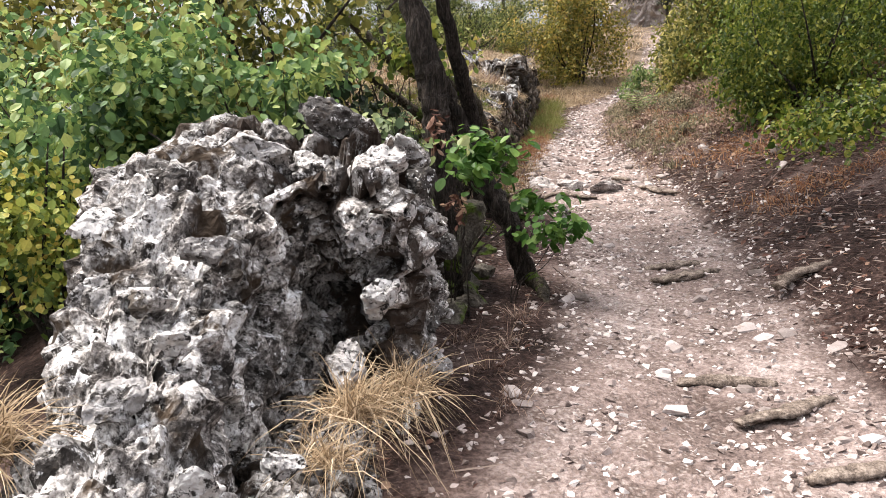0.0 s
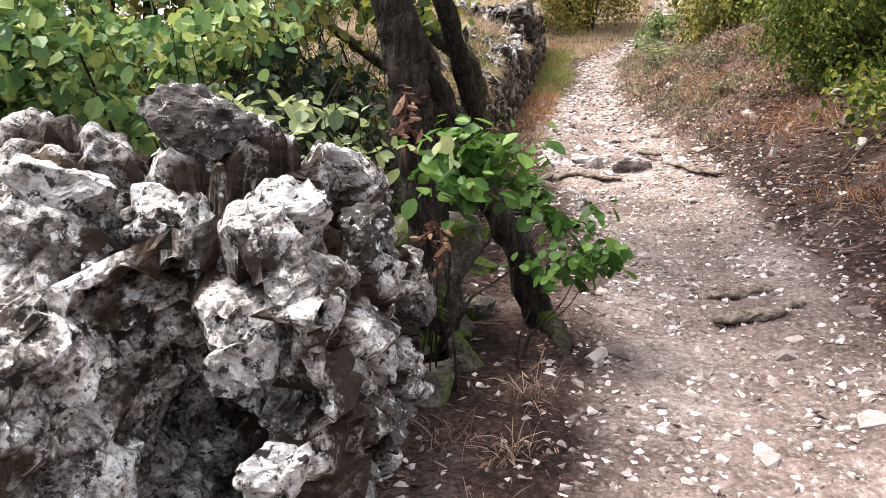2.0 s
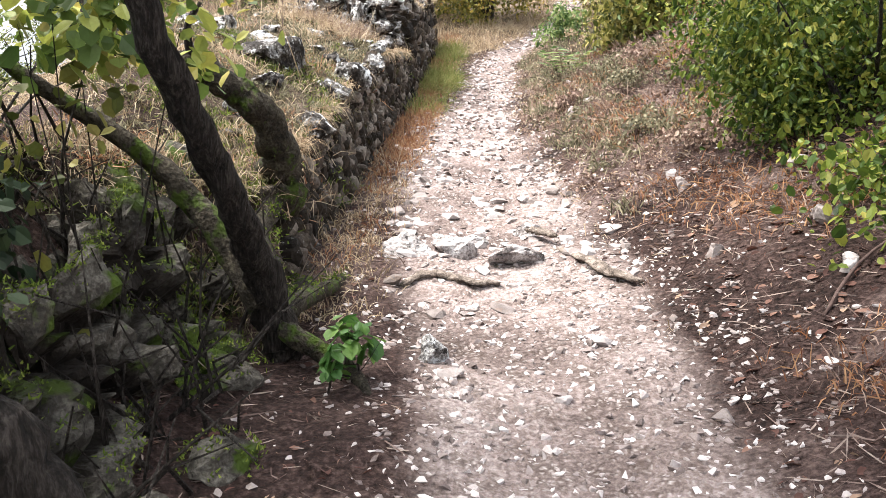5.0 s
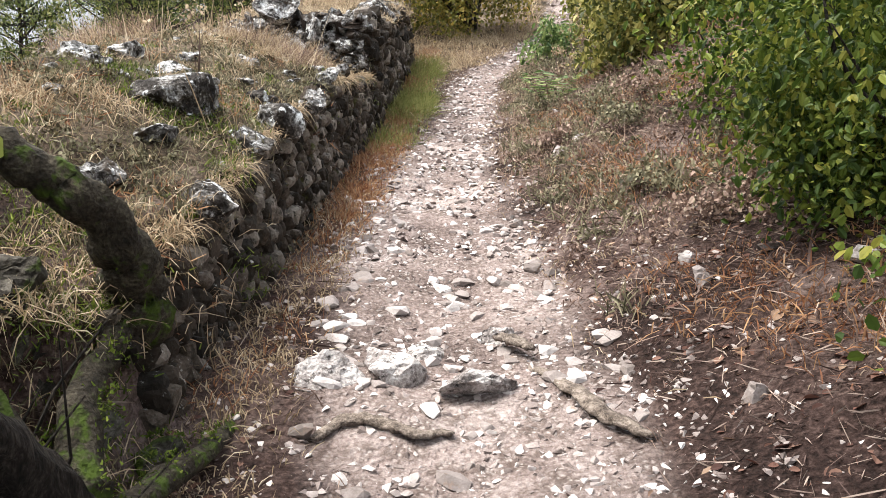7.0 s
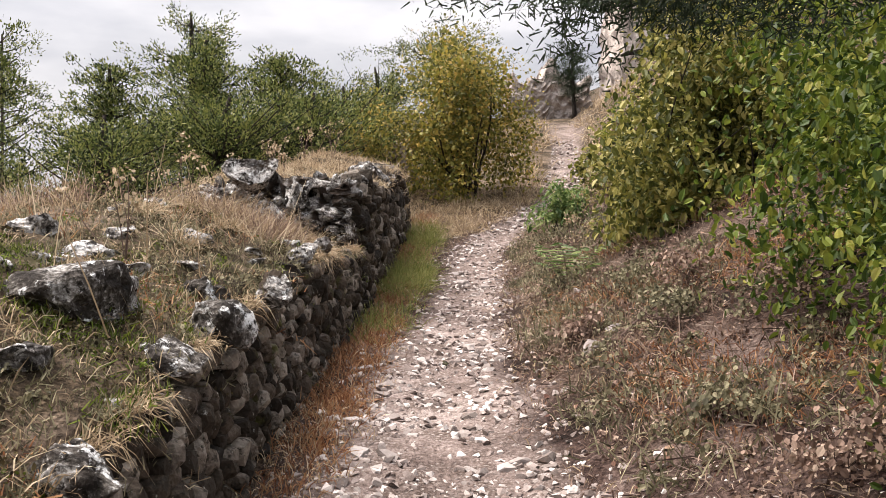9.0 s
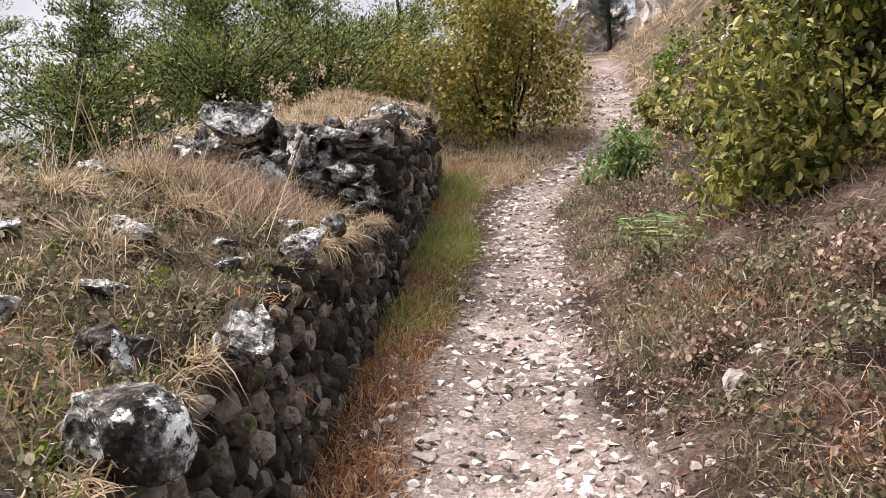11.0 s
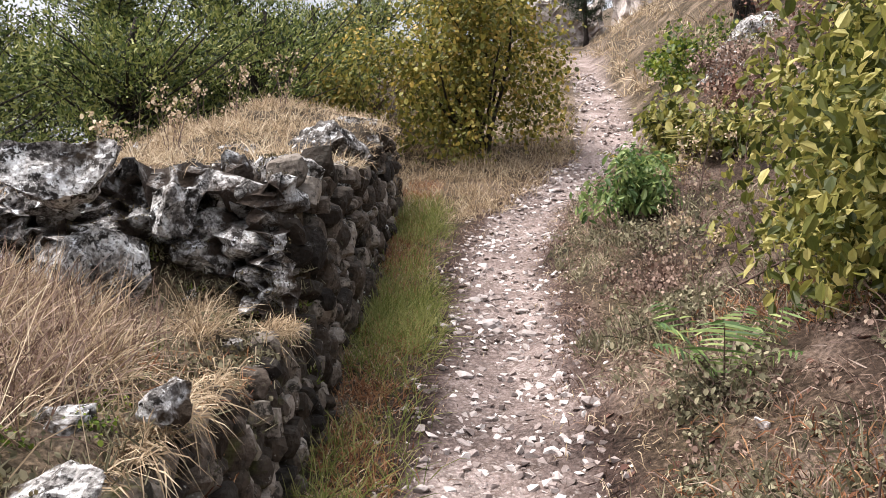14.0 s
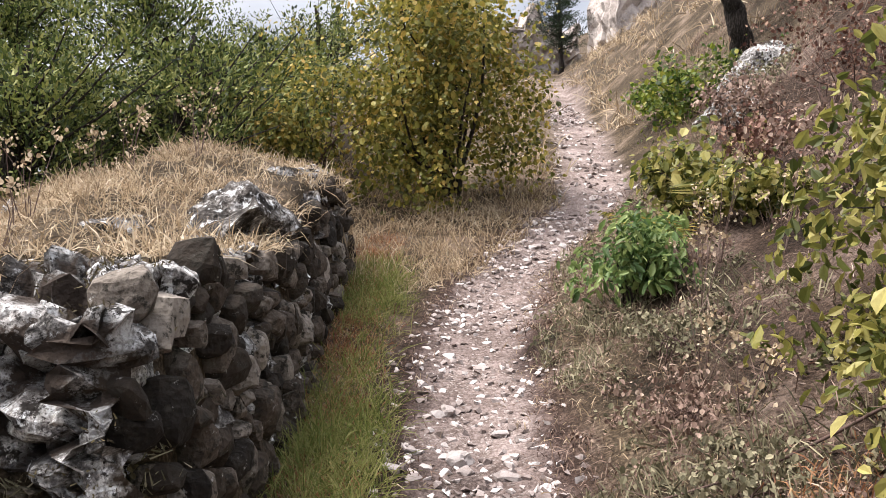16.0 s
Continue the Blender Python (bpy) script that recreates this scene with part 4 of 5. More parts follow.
bent_tree("smoke_tree", "leaning dark-barked smoke tree with forked rough trunk",
          [([(.13, 4.64, .72), (.10, 4.62, 1.1), (.07, 4.62, 1.4), (.05, 4.64, 1.62), (-.02, 4.66, 1.95), (-.10, 4.75, 2.4), (-.1, 5.0, 3.1)], [.085, .066, .064, .066, .06, .05, .03], BARK),
           ([(.53, 4.88, .60), (.43, 4.8, .95), (.30, 4.79, 1.2), (.18, 4.76, 1.47), (.07, 4.70, 1.72)], [.062, .05, .048, .046, .04], BARK),
           ([(-.08, 4.72, 2.3), (.25, 5.1, 2.75), (.5, 5.4, 3.3)], [.035, .025, .01], BARK)], 71,
          # unseen crown above the view, sized and placed to shade the near path
          ((.6, 5.4, 3.95), (1.5, 1.7, .6), 480, 28, .10, LEAF_SMOKE))
bent_tree("slender_tree", "slender dark leaning tree over mossy roots",
          [([(.42, 6.72, .82), (.36, 6.6, 1.15), (.30, 6.3, 1.5), (.18, 6.0, 1.95), (.0, 5.8, 2.6), (-.2, 5.7, 3.3)], [.075, .06, .05, .045, .035, .015], BARK),
           ([(.36, 6.62, 1.05), (.15, 6.75, 1.35), (-.1, 6.8, 1.6), (-.5, 6.7, 1.9)], [.055, .045, .035, .02], BARK_MOSS)], 72,
          ((-.5, 6.2, 3.5), (1.0, .9, .6), 70, 24, .06, LEAF_SMOKE))
bent_tree("bent_tree", "low mossy trunk bending out over the wall",
          [([(.36, 7.45, 1.28), (.37, 7.35, 1.5), (.28, 7.2, 1.72), (.08, 7.15, 1.85), (-.3, 7.1, 2.02), (-.8, 7.0, 2.5)], [.085, .075, .06, .055, .045, .02], BARK_MOSS),
           ([(.08, 7.15, 1.85), (.06, 7.1, 2.0), (.12, 7.08, 2.1)], [.02, .014, .006], BARK),
           ([(-.3, 7.1, 2.02), (-.36, 7.2, 2.3), (-.2, 7.3, 2.5)], [.02, .012, .005], BARK)], 73)


def root(pts, rad, seed, label="gnarled mossy root clutching the bank", mat=None, group="roots at the tree foot"):
    ob = new("root", tube("root", pts, rad, mat or BARK_MOSS, 8, .10, seed, 5))
    return tagged(ob, label, "root", group)


root([(.40, 6.7, 1.0), (.48, 6.95, .98), (.58, 7.25, .95), (.62, 7.5, .93)], [.045, .04, .032, .015], 81)
root([(.38, 6.75, 1.05), (.30, 7.0, 1.2), (.34, 7.3, 1.3)], [.06, .05, .04], 82)
root([(.42, 6.65, .95), (.55, 6.6, .88), (.66, 6.5, .84), (.72, 6.35, .80)], [.045, .036, .028, .012], 83)
root([(.50, 4.88, .72), (.56, 4.75, .67), (.58, 4.5, .58)], [.05, .04, .015], 86)

bush("smoke_bush", "round-leaved green smoke bush spilling over the ruined wall", "bush", (-1.32, 4.5, 1.35), (1.0, .7, .75), 310, 26, .048, LEAF_SMOKE, 90, base=(-.9, 4.6), stems=9, spread=.13)
bush("smoke_bush", "yellowing smoke bush with orange tinged round leaves", "bush", (-1.55, 3.95, 1.2), (.8, .5, .5), 260, 24, .036, LEAF_YELLOW, 91, base=(-1.5, 4.0), stems=7, spread=.14)
bush("smoke_bush", "fresh green smoke bush shoots at the tree foot", "bush", (.22, 4.13, 1.29), (.27, .22, .18), 27, 10, .046, LEAF_FRESH, 92, base=(.2, 4.4), stems=3, thick=.005, spread=.2, up=.9, shape=LEAF_ROUND)
bush("smoke_bush", "low green smoke bush shoots beside the path", "bush", (.55, 4.6, 1.03), (.27, .2, .15), 24, 10, .044, LEAF_FRESH, 93, base=(.36, 4.5), stems=3, thick=.004, spread=.2, up=.9, shape=LEAF_ROUND)
bush("smoke_bush", "pale yellow-green smoke bush sprigs on the ruined wall", "bush", (-.28, 3.88, 1.46), (.34, .24, .13), 24, 9, .042, LEAF_PALE, 94, base=(-.1, 4.4), stems=8, thick=.006, spread=.22, up=.8, shape=LEAF)
bush("smoke_bush", "grey-green smoke bush boughs over the dark hollow", "bush", (-.62, 4.5, 1.72), (.45, .3, .24), 62, 13, .046, LEAF_SMOKE, 107, base=(-.6, 4.6), stems=6, thick=.008, spread=.16, up=.8, shape=LEAF)
bush("smoke_bush", "sunlit yellow-green smoke bush sprays behind the trunks", "bush", (-.02, 6.25, 1.95), (.42, .32, .24), 34, 12, .058, LEAF_YELLOW, 106, base=(-.1, 6.3), stems=4, thick=.006, spread=.2, up=.8)
bush("seedling", "small green seedling at the mossy root", "seedling", (.66, 6.45, .95), (.14, .13, .12), 9, 8, .06, LEAF_FRESH, 95, stems=4, thick=.005, spread=.2, up=1.2)
bush("thicket", "shaded green thicket below the path", "bush", (-2.6, 5.6, .9), (1.6, 1.3, 1.5), 320, 22, .058, LEAF_SMOKE, 96, stems=9, thick=.03, spread=.12)
bush("thicket", "tall green and yellow thicket below the path", "bush", (-1.3, 6.0, 2.0), (1.3, .7, 1.2), 260, 22, .052, LEAF_OLIVE, 97, stems=9, thick=.03, spread=.13)
bush("thicket", "deep green thicket on the lower slope", "bush", (-3.6, 4.0, .2), (1.3, 1.2, 1.3), 260, 20, .06, LEAF_RIGHT, 98, stems=8, thick=.03, spread=.13)
bush("thicket", "dull green thicket on the lower slope", "bush", (-3.4, 7.6, 1.0), (1.8, 1.2, 2.0), 200, 20, .08, LEAF_OLIVE, 99, stems=8, thick=.03, spread=.12)

bush("thicket", "tall mixed green thicket on the lower slope", "bush", (-3.3, 8.4, 2.6), (2.0, 1.3, 2.4), 420, 24, .08, LEAF_OLIVE, 101, stems=10, thick=.04, spread=.11)
bush("thicket", "green smoke bush mass behind the ruined wall", "bush", (-2.3, 4.9, 1.5), (1.0, .7, .9), 280, 24, .044, LEAF_SMOKE, 102, stems=8, thick=.02, spread=.13)
# near-black leaves carry the shade behind the trunks in their colour
bush("thicket", "undergrowth behind the leaning trees with shade put into its leaf colour", "bush", (-.5, 5.5, 1.5), (.55, .6, .42), 90, 24, .05, LEAF_DARK, 103, stems=10, thick=.02, spread=.13)


def brushwood():
    """Dead dark branches tangled under the small trees, added to shade and darken the bank."""
    r = rng(300)
    bv, bf, m = [], [], 0
    for k in range(700):
        x, y = r.uniform(-1.2, .25), r.uniform(4.35, 6.9)
        x = min(x, float(wall_x(y)) + .02)
        a = np.array((x, y, ground_z(x, y) - .02))
        d = r.normal(size=3) * (.24, .26, .18) + (-.14, 0, .30)
        mid = a + d * .5 + r.normal(size=3) * .06
        v, f = tube_arrays([a, mid, a + d], [r.uniform(.004, .013), .005, .002], 4)
        bv += v
        bf += [tuple(q + m for q in face) for face in f]
        m += len(v)
    tagged(new("brushwood", fast_mesh("brushwood", bv, bf, BARK)), "tangled dead dark branches under the trees", "brushwood", kind="stuff")


brushwood()
bush("withered_sprig", "withered brown leaf cluster hanging by the trunk", "dead leaves", (.02, 4.5, 1.48), (.09, .07, .16), 6, 7, .05, LEAF_DEAD, 104, base=(.05, 4.6), stems=3, thick=.004, spread=.25, up=-.3, shape=LANCE)
bush("withered_sprig", "withered brown leaf cluster below the shoots", "dead leaves", (.14, 4.12, 1.12), (.06, .06, .08), 5, 8, .04, LEAF_DEAD, 105, base=(.12, 4.3), stems=2, thick=.004, spread=.25, up=-.3, shape=LANCE)
bush("autumn_bush", "golden-green autumn bush at the bend of the path", "bush", (3.06, 19.4, 3.55), (1.22, 1.1, 1.6), 820, 24, .05, LEAF_AUTUMN, 110, stems=12, thick=.03, spread=.12)
bush("bank_bush", "olive and straw-yellow broad-leaved bush on the bank", "bush", (4.03, 12.5, 2.62), (1.06, 1.4, 1.5), 950, 32, .056, LEAF_OLIVE, 111, stems=16, thick=.018, spread=.10, lumps=7, up=.15, shape=LEAF_OVAL)
bush("bank_bush", "dense green bush leaning over the bank", "bush", (3.62, 9.5, 2.2), (1.0, 1.2, 1.4), 900, 26, .042, LEAF_RIGHT, 112, stems=12, thick=.02, spread=.12, lumps=10, up=.25, shape=LEAF_OVAL)
bush("bank_bush", "lush yellow-green bush hanging over the bank", "bush", (3.12, 7.75, 2.2), (.86, .85, .95), 620, 26, .036, LEAF_RIGHT, 122, stems=12, thick=.015, spread=.11, lumps=9, up=.25, shape=LEAF_OVAL)
bush("bank_bush", "sparse green sprigs on the humus bank", "bush", (3.1, 6.7, 1.5), (.65, 1.2, .42), 200, 16, .042, LEAF_RIGHT, 113, stems=14, thick=.006, spread=.2)
bush("bank_bush", "dark shaded evergreen bush high on the bank", "bush", (4.5, 7.9, 2.6), (1.0, 1.3, 1.1), 260, 22, .06, LEAF_RIGHT, 118, stems=9, thick=.03, spread=.12)
bush("bank_bush", "shaded shrub on the humus bank", "bush", (4.1, 6.0, 2.0), (.8, 1.0, .7), 170, 20, .055, LEAF_RIGHT, 119, stems=9, thick=.02, spread=.13)
bush("bank_bush", "dense dark green bush filling the upper bank", "bush", (4.75, 10.9, 3.4), (1.0, 1.3, 1.3), 330, 22, .055, LEAF_RIGHT, 121, stems=9, thick=.03, spread=.12)
bush("nettle_bush", "low fresh green leafy plant at the path bend", "bush", (3.50, 15.45, 2.28), (.38, .36, .30), 90, 18, .06, LEAF_NETTLE, 114, stems=9, thick=.007, spread=.16, shape=LANCE)
bush("bank_bush", "dark green low shrub on the upper slope", "bush", (6.4, 20.6, 3.6), (.9, 1.4, .6), 150, 24, .06, LEAF_RIGHT, 115, stems=8, spread=.13)
for i, (x, y, w) in enumerate([(4.7, 15.2, .6), (5.3, 16.4, .7), (4.4, 14.1, .5), (5.1, 13.4, .7), (6.2, 15.2, .8), (6.4, 17.0, .7), (4.9, 17.0, .45), (4.2, 13.3, .45), (5.6, 14.3, .6), (5.9, 15.9, .6), (4.6, 16.1, .5), (5.3, 17.6, .5), (7.0, 16.2, .8), (6.6, 18.4, .7), (7.4, 18.6, .9)]):
    bush("dry_shrub", "tawny leafless dry shrub on the slope", "shrub", (x, y, ground_z(x, y) + w * .5), (w, w, w * .6), 60, 18, .028, (PINK_STRAW, LEAF_DEAD, GREYHERB)[i % 3], 130 + i, stems=16, thick=.006, spread=.2, group="dry shrubs on the slope", bark=TWIG)
for i, (x, y, w) in enumerate([(4.75, 14.55, .4), (5.7, 15.2, .45), (6.3, 16.0, .5), (4.35, 15.6, .35), (6.9, 17.6, .6)]):
    bush("bank_bush", "low olive shrub among dry stems on the slope", "bush", (x, y, ground_z(x, y) + w * .6), (w, w, w * .7), 70, 20, .045, LEAF_OLIVE, 150 + i, stems=8, thick=.007, spread=.16, group="olive shrubs on the slope")
for i, (x, y, w) in enumerate([(2.75, 10.3, .26), (3.1, 10.8, .30), (2.85, 11.3, .26), (3.25, 9.9, .28), (2.6, 9.2, .22), (2.65, 8.5, .24), (2.95, 13.0, .26), (3.1, 13.8, .28), (3.35, 14.5, .28), (2.5, 10.9, .18), (2.7, 12.3, .22)]):
    bush("bank_herb", "low twiggy herb clump among dead stems on the bank", "herbs", (x, y, ground_z(x, y) + w * .4), (w, w, w * .55), 34, 18, .022, (GREYHERB, PINK_STRAW)[i % 2], 160 + i, stems=12, thick=.004, spread=.22, group="herb clumps on the bank", bark=TWIG)
bush("tawny_bush", "faded tawny bush beside the golden bush", "bush", (1.75, 18.9, 3.2), (.8, .7, .75), 260, 22, .04, LEAF_AUTUMN, 120, stems=12, thick=.012, spread=.15, bark=TWIG)
bush("bank_bush", "green and yellow shrub beside the steep path", "bush", (4.3, 16.3, 2.75), (.5, .6, .35), 60, 18, .06, LEAF_OLIVE, 117, stems=8, thick=.008, spread=.16)

# junipers on the left slope and over the right bank
for i, (x, y, top, w, sp) in enumerate([(-1.7, 16.7, 3.5, 1.2, False), (-.6, 17.5, 3.85, 1.2, False), (.45, 18.4, 4.05, 1.2, False), (1.2, 21.5, 4.6, 1.5, False), (-3.4, 17.5, 4.7, .8, True), (-5.0, 22.6, 5.6, 1.0, True), (-.9, 18.7, 4.8, .8, True), (.15, 19.4, 4.7, .8, True), (-2.1, 19.0, 4.4, .7, True), (-1.2, 20.2, 5.5, .9, False), (.5, 23.0, 4.7, 1.4, False), (2.0, 25.3, 5.6, 1.5, False), (-2.4, 21.5, 4.0, 1.2, False),
                                        (-.4, 18.6, 3.7, 1.1, False), (.9, 19.6, 3.8, 1.1, False), (-5.4, 16.5, 2.9, 1.5, True),
                                        (-3.6, 13.5, 2.6, 1.0, True), (-7.5, 20, 2.4, 1.5, True), (3.4, 27.5, 7.0, 1.7, False), (-4.0, 30, 4.9, 2.0, False), (0, 32, 5.5, 2.0, False),
                                        (-6.4, 12, 1.6, 1.4, False)]):
    juniper(x, y, top, w, 200 + i, n=46, thick=.035 if sp else .09, sparse=sp)
juniper(4.9, 8.6, 6.2, 1.7, 240, LEAF_DARK, n=50, thick=.14, group="", label="dark shaggy juniper overhanging the path from the bank")


def bough():
    foot = (4.7, 8.8, 3.3)
    ob = thing("juniper_bough", foot, "dark drooping juniper bough over the path", "branch")
    r = rng(245)
    pts = [(4.9, 8.65, 3.5), (3.1, 7.75, 3.06), (2.35, 8.0, 2.88), (1.85, 8.13, 2.79), (1.62, 8.16, 2.78)]
    part("branch", tube("branch", pts, [.05, .03, .02, .01, .004], BARK, 6, .08, 245), None, ob)
    a = np.array(pts)
    roots = []
    for k in range(270):
        t = 0.6 + 3.3 * r.uniform() ** 1.3
        i = min(int(t), 3)
        s = a[i] + (a[i + 1] - a[i]) * (t - i)
        roots.append(s + r.normal(size=(90, 3)) * (.045, .045, .03) + r.normal(size=3) * (.14, .15, .09) - (0, 0, .02))
    roots = np.concatenate(roots)
    heads = r.normal(size=roots.shape) + (-.5, 0, -.35)
    part("spray", blade_mesh("spray", roots, heads, .028, .003, .0, LEAF_DARK, r, 1), None, ob)


bough()
bent_tree("bare_tree", "dark leaning trunk on the upper slope",
          [([(6.9, 20.7, ground_z(6.9, 20.7) - .1), (6.75, 20.7, 4.7), (6.5, 20.7, 5.3), (6.3, 20.6, 6.2)], [.14, .12, .1, .05], BARK),
           ([(6.65, 20.7, 4.95), (6.2, 20.6, 5.0), (5.8, 20.5, 4.9)], [.07, .05, .02], BARK)], 75, ((6.6, 20.8, 6.6), (1.2, 1.2, .8), 90, 24, .07, LEAF_RIGHT))


def moss_fuzz():
    r = rng(350)
    pts = []
    for x, y, s in [(.12, 6.9, .3), (.25, 7.15, .24), (.0, 6.6, .32), (.22, 6.45, .26), (-.15, 6.9, .34), (.42, 7.3, .2), (.3, 5.9, .25), (.15, 5.5, .28)]:
        d = r.normal(size=(420, 3))
        d /= np.linalg.norm(d, axis=1)[:, None]
        d[:, 2] = np.abs(d[:, 2])
        keep = np.sin(9 * d[:, 0] + 5 * x) + np.cos(8 * d[:, 1] + 7 * y) > -.1
        pts.append(np.array((x, y, ground_z(x, y) + s * .11)) + d[keep] * np.array((s * .5, s * .45, s * .37)))
    for a, e in [((.40, 6.7, 1.04), (.62, 7.45, .96)), ((.38, 6.75, 1.09), (.34, 7.3, 1.34)), ((.25, 6.9, 1.16), (-.2, 6.3, 1.25)), ((.36, 7.45, 1.3), (.36, 7.3, 1.56))]:
        t = r.uniform(0, 1, (500, 1))
        t = t[np.sin(17 * t[:, 0]) > -.2]
        pts.append(np.array(a) * (1 - t) + np.array(e) * t + r.normal(size=(len(t), 3)) * (.025, .025, .012))
    p = np.concatenate(pts)
    heads = r.normal(size=p.shape) + (0, 0, .8)
    tagged(new("moss", blade_mesh("moss", p, heads, .013, .004, 0, MOSS, r, 1)), "bright green moss on stones and roots", "moss", kind="stuff")


moss_fuzz()

# ---------------------------------------------------------------- ferns and dry weeds
def fern(x, y, n, length, material, seed, label):
    r = rng(seed)
    z = ground_z(x, y)
    ob = thing("fern", (x, y, z), label, "fern")
    for k in range(n):
        a = 2 * math.pi * k / n + r.normal() * .3
        rise = r.uniform(.9, 1.3)
        L = length * r.uniform(.75, 1.1)
        t = np.linspace(0, 1, 15)
        spine = np.stack([x + math.cos(a) * L * t * .75, y + math.sin(a) * L * t * .75, z + L * (rise * t - .55 * t * t)], 1)
        side = np.array((-math.sin(a), math.cos(a), 0))
        roots, heads, size = [], [], []
        for i in range(2, 15):
            for sgn in (-1, 1):
                roots.append(spine[i])
                heads.append(side * sgn + (spine[min(i + 1, 14)] - spine[i - 1]) * 4 + (0, 0, -.1))
                size.append(L * .30 * math.sin(math.pi * (.12 + .86 * (1 - t[i]))) + .01)
        roots, heads, size = np.array(roots), np.array(heads), np.array(size)
        me = blade_mesh("frond", roots, heads, size, .0055, .15, material, r, 2)
        f = part("frond", me, None, ob)
        stem = part("stalk", tube("stalk", spine[::3], [.004, .0035, .003, .002, .001], TWIG, 5, 0, seed + k, 2), None, f)
    return ob


fern(2.78, 12.35, 7, .42, LEAF_NETTLE, 310, "bright green fern at the foot of the bank bush")
fern(3.85, 15.9, 8, .55, LEAF_AUTUMN, 312, "yellowing bracken fern on the bank")
fern(4.2, 16.1, 7, .5, LEAF_OLIVE, 313, "olive bracken fern on the bank")


def weed(x, y, h, seed, z=None):
    r = rng(seed)
    z = ground_z(x, y) if z is None else z
    ob = thing("dry_weed", (x, y, z), "tall branching dry weed with pale seed heads", "weed", "dry weeds")
    for k in range(5):
        d = r.normal(size=3) * (.22, .22, .05) + (0, 0, .85 + .15 * r.uniform())
        tip = np.array((x, y, z)) + d * h * r.uniform(.7, 1.05)
        mid = np.array((x, y, z)) * .5 + tip * .5 + r.normal(size=3) * .02
        stem = part("stem", tube("stem", [(x, y, z - .02), mid, tip], [.003, .0022, .0012], TWIG, 5, 0, seed + k, 3), None, ob)
        p = np.concatenate([tip + r.normal(size=(16, 3)) * .02, mid + r.normal(size=(5, 3)) * .03])
        tagged(part("seed_fluff", leaf_mesh("seed_fluff", p, .020, STRAW, r, LEAF_LIGHT, .2), None, stem, "pale dry seed fluff"), kind="stuff")
    return ob


for i, (x, y, h) in enumerate([(.45, 14.6, .5), (.2, 14.2, .45), (.0, 14.9, .55), (.7, 15.6, .4), (1.0, 16.0, .45), (.3, 16.4, .5), (-.1, 15.6, .5), (.55, 13.9, .35),
                               (3.75, 15.1, .55), (3.95, 15.3, .6), (3.6, 14.8, .45), (4.1, 14.9, .5), (.1, 11.7, .5), (-.05, 12.2, .45), (.2, 9.8, .4), (3.2, 13.6, .35), (3.3, 14.1, .4)]):
    weed(x, y, h, 320 + i)
r = rng(345)
for i in range(46):
    x, y = r.uniform(-.3, 1.2), r.uniform(7.6, 12.6)
    if x < wall_x(y) - .08:
        s = r.uniform(.05, .16)
        rock(x, y, (s, s * .85, s * .6), 400 + i, .3, label="small grey limestone stone half buried in dry herbs", detail=3, group="half buried stones on the wall top")


# ---------------------------------------------------------------- castle ruin on the crest
def castle(x, y, w, d, z0, top, seed, label):
    bm = box_grid(24, 16, 24)
    for v in bm.verts:
        a, b, c = v.co
        t = top - .8 * abs(math.sin(2.3 * a + seed)) - .4 * abs(math.sin(7 * a))
        v.co = (x + a * w / 2 * (1 - .06 * c), y + b * d, z0 + (t - z0) * c)
    rubble(bm, 0.55, 0.12, 0.08, seed)
    ob = thing("castle_ruin", (x, y, z0), label, "ruin", "castle ruin on the crest")
    part("masonry", bm, RUIN_STONE, ob)
    return ob


castle(9.0, 38.5, 3.4, 2.0, 4.5, 8.4, 3, "broken grey stone castle wall on the crest")
castle(13.6, 37.0, 5.0, 3.0, 4.5, 12.5, 5, "tall pinkish stone castle wall on the crest")
juniper(9.4, 36.8, 8.6, .9, 260, LEAF_DARK, n=60, sparse=True, group="", label="small dark pine before the castle ruin")

# ---------------------------------------------------------------- grass, herbs and litter
def tuft_blades(r, places, per, spread):
    roots = np.repeat(places, per, 0) + r.normal(size=(len(places) * per, 3)) * (spread, spread, 0)
    heads = r.normal(size=roots.shape) * .55 + (0, 0, 1)
    return roots, heads


def grass(name, label, category, places, per, spread, length, width, bend, material, seed):
    r = rng(seed)
    roots, heads = tuft_blades(r, places, per, spread)
    roots[:, 2] = np.minimum(roots[:, 2], places[:, 2].repeat(per)) - .01
    ob = new(name, blade_mesh(name, roots, heads, length, width, bend, material, r, 3 if length > .2 else 2 if length > .075 else 1))
    return tagged(ob, label, category, kind="stuff")


r = rng(400)
mound = scatter(r, 1050, -.7, 1.7, 7.2, 18.0, lambda x, y: (x < wall_x(y) - .12) * (0.5 + 0.5 * np.sin(3 * x + 2 * y)) * ease(7, 9, y))
blk = mound[:, 1] > 12.8
mound[blk, 2] = np.maximum(mound[blk, 2], block_top(mound[blk, 1]) - .7 * np.maximum(0, .3 - mound[blk, 0]) ** 1.5 + .02)
grass("dry_grass", "golden dry grass on the wall top", "grass", mound, 20, .05, .11, .0021, .6, STRAW, 401)
hay = scatter(r, 430, -.8, 1.0, 10.2, 12.5, lambda x, y: (x < wall_x(y) - .32) * np.clip(.2 + .8 * np.sin(3.4 * x + 2.6 * y + 1), .02, 1) * ease(10.2, 11.4, y))
grass("dry_grass", "tall ginger and straw grass on the wall top", "grass", hay[:230], 26, .06, .30, .0017, .45, PINK_STRAW, 416)
grass("dry_grass", "tall golden dry grass on the wall top", "grass", hay[230:], 26, .06, .30, .0016, .4, STRAW, 419)
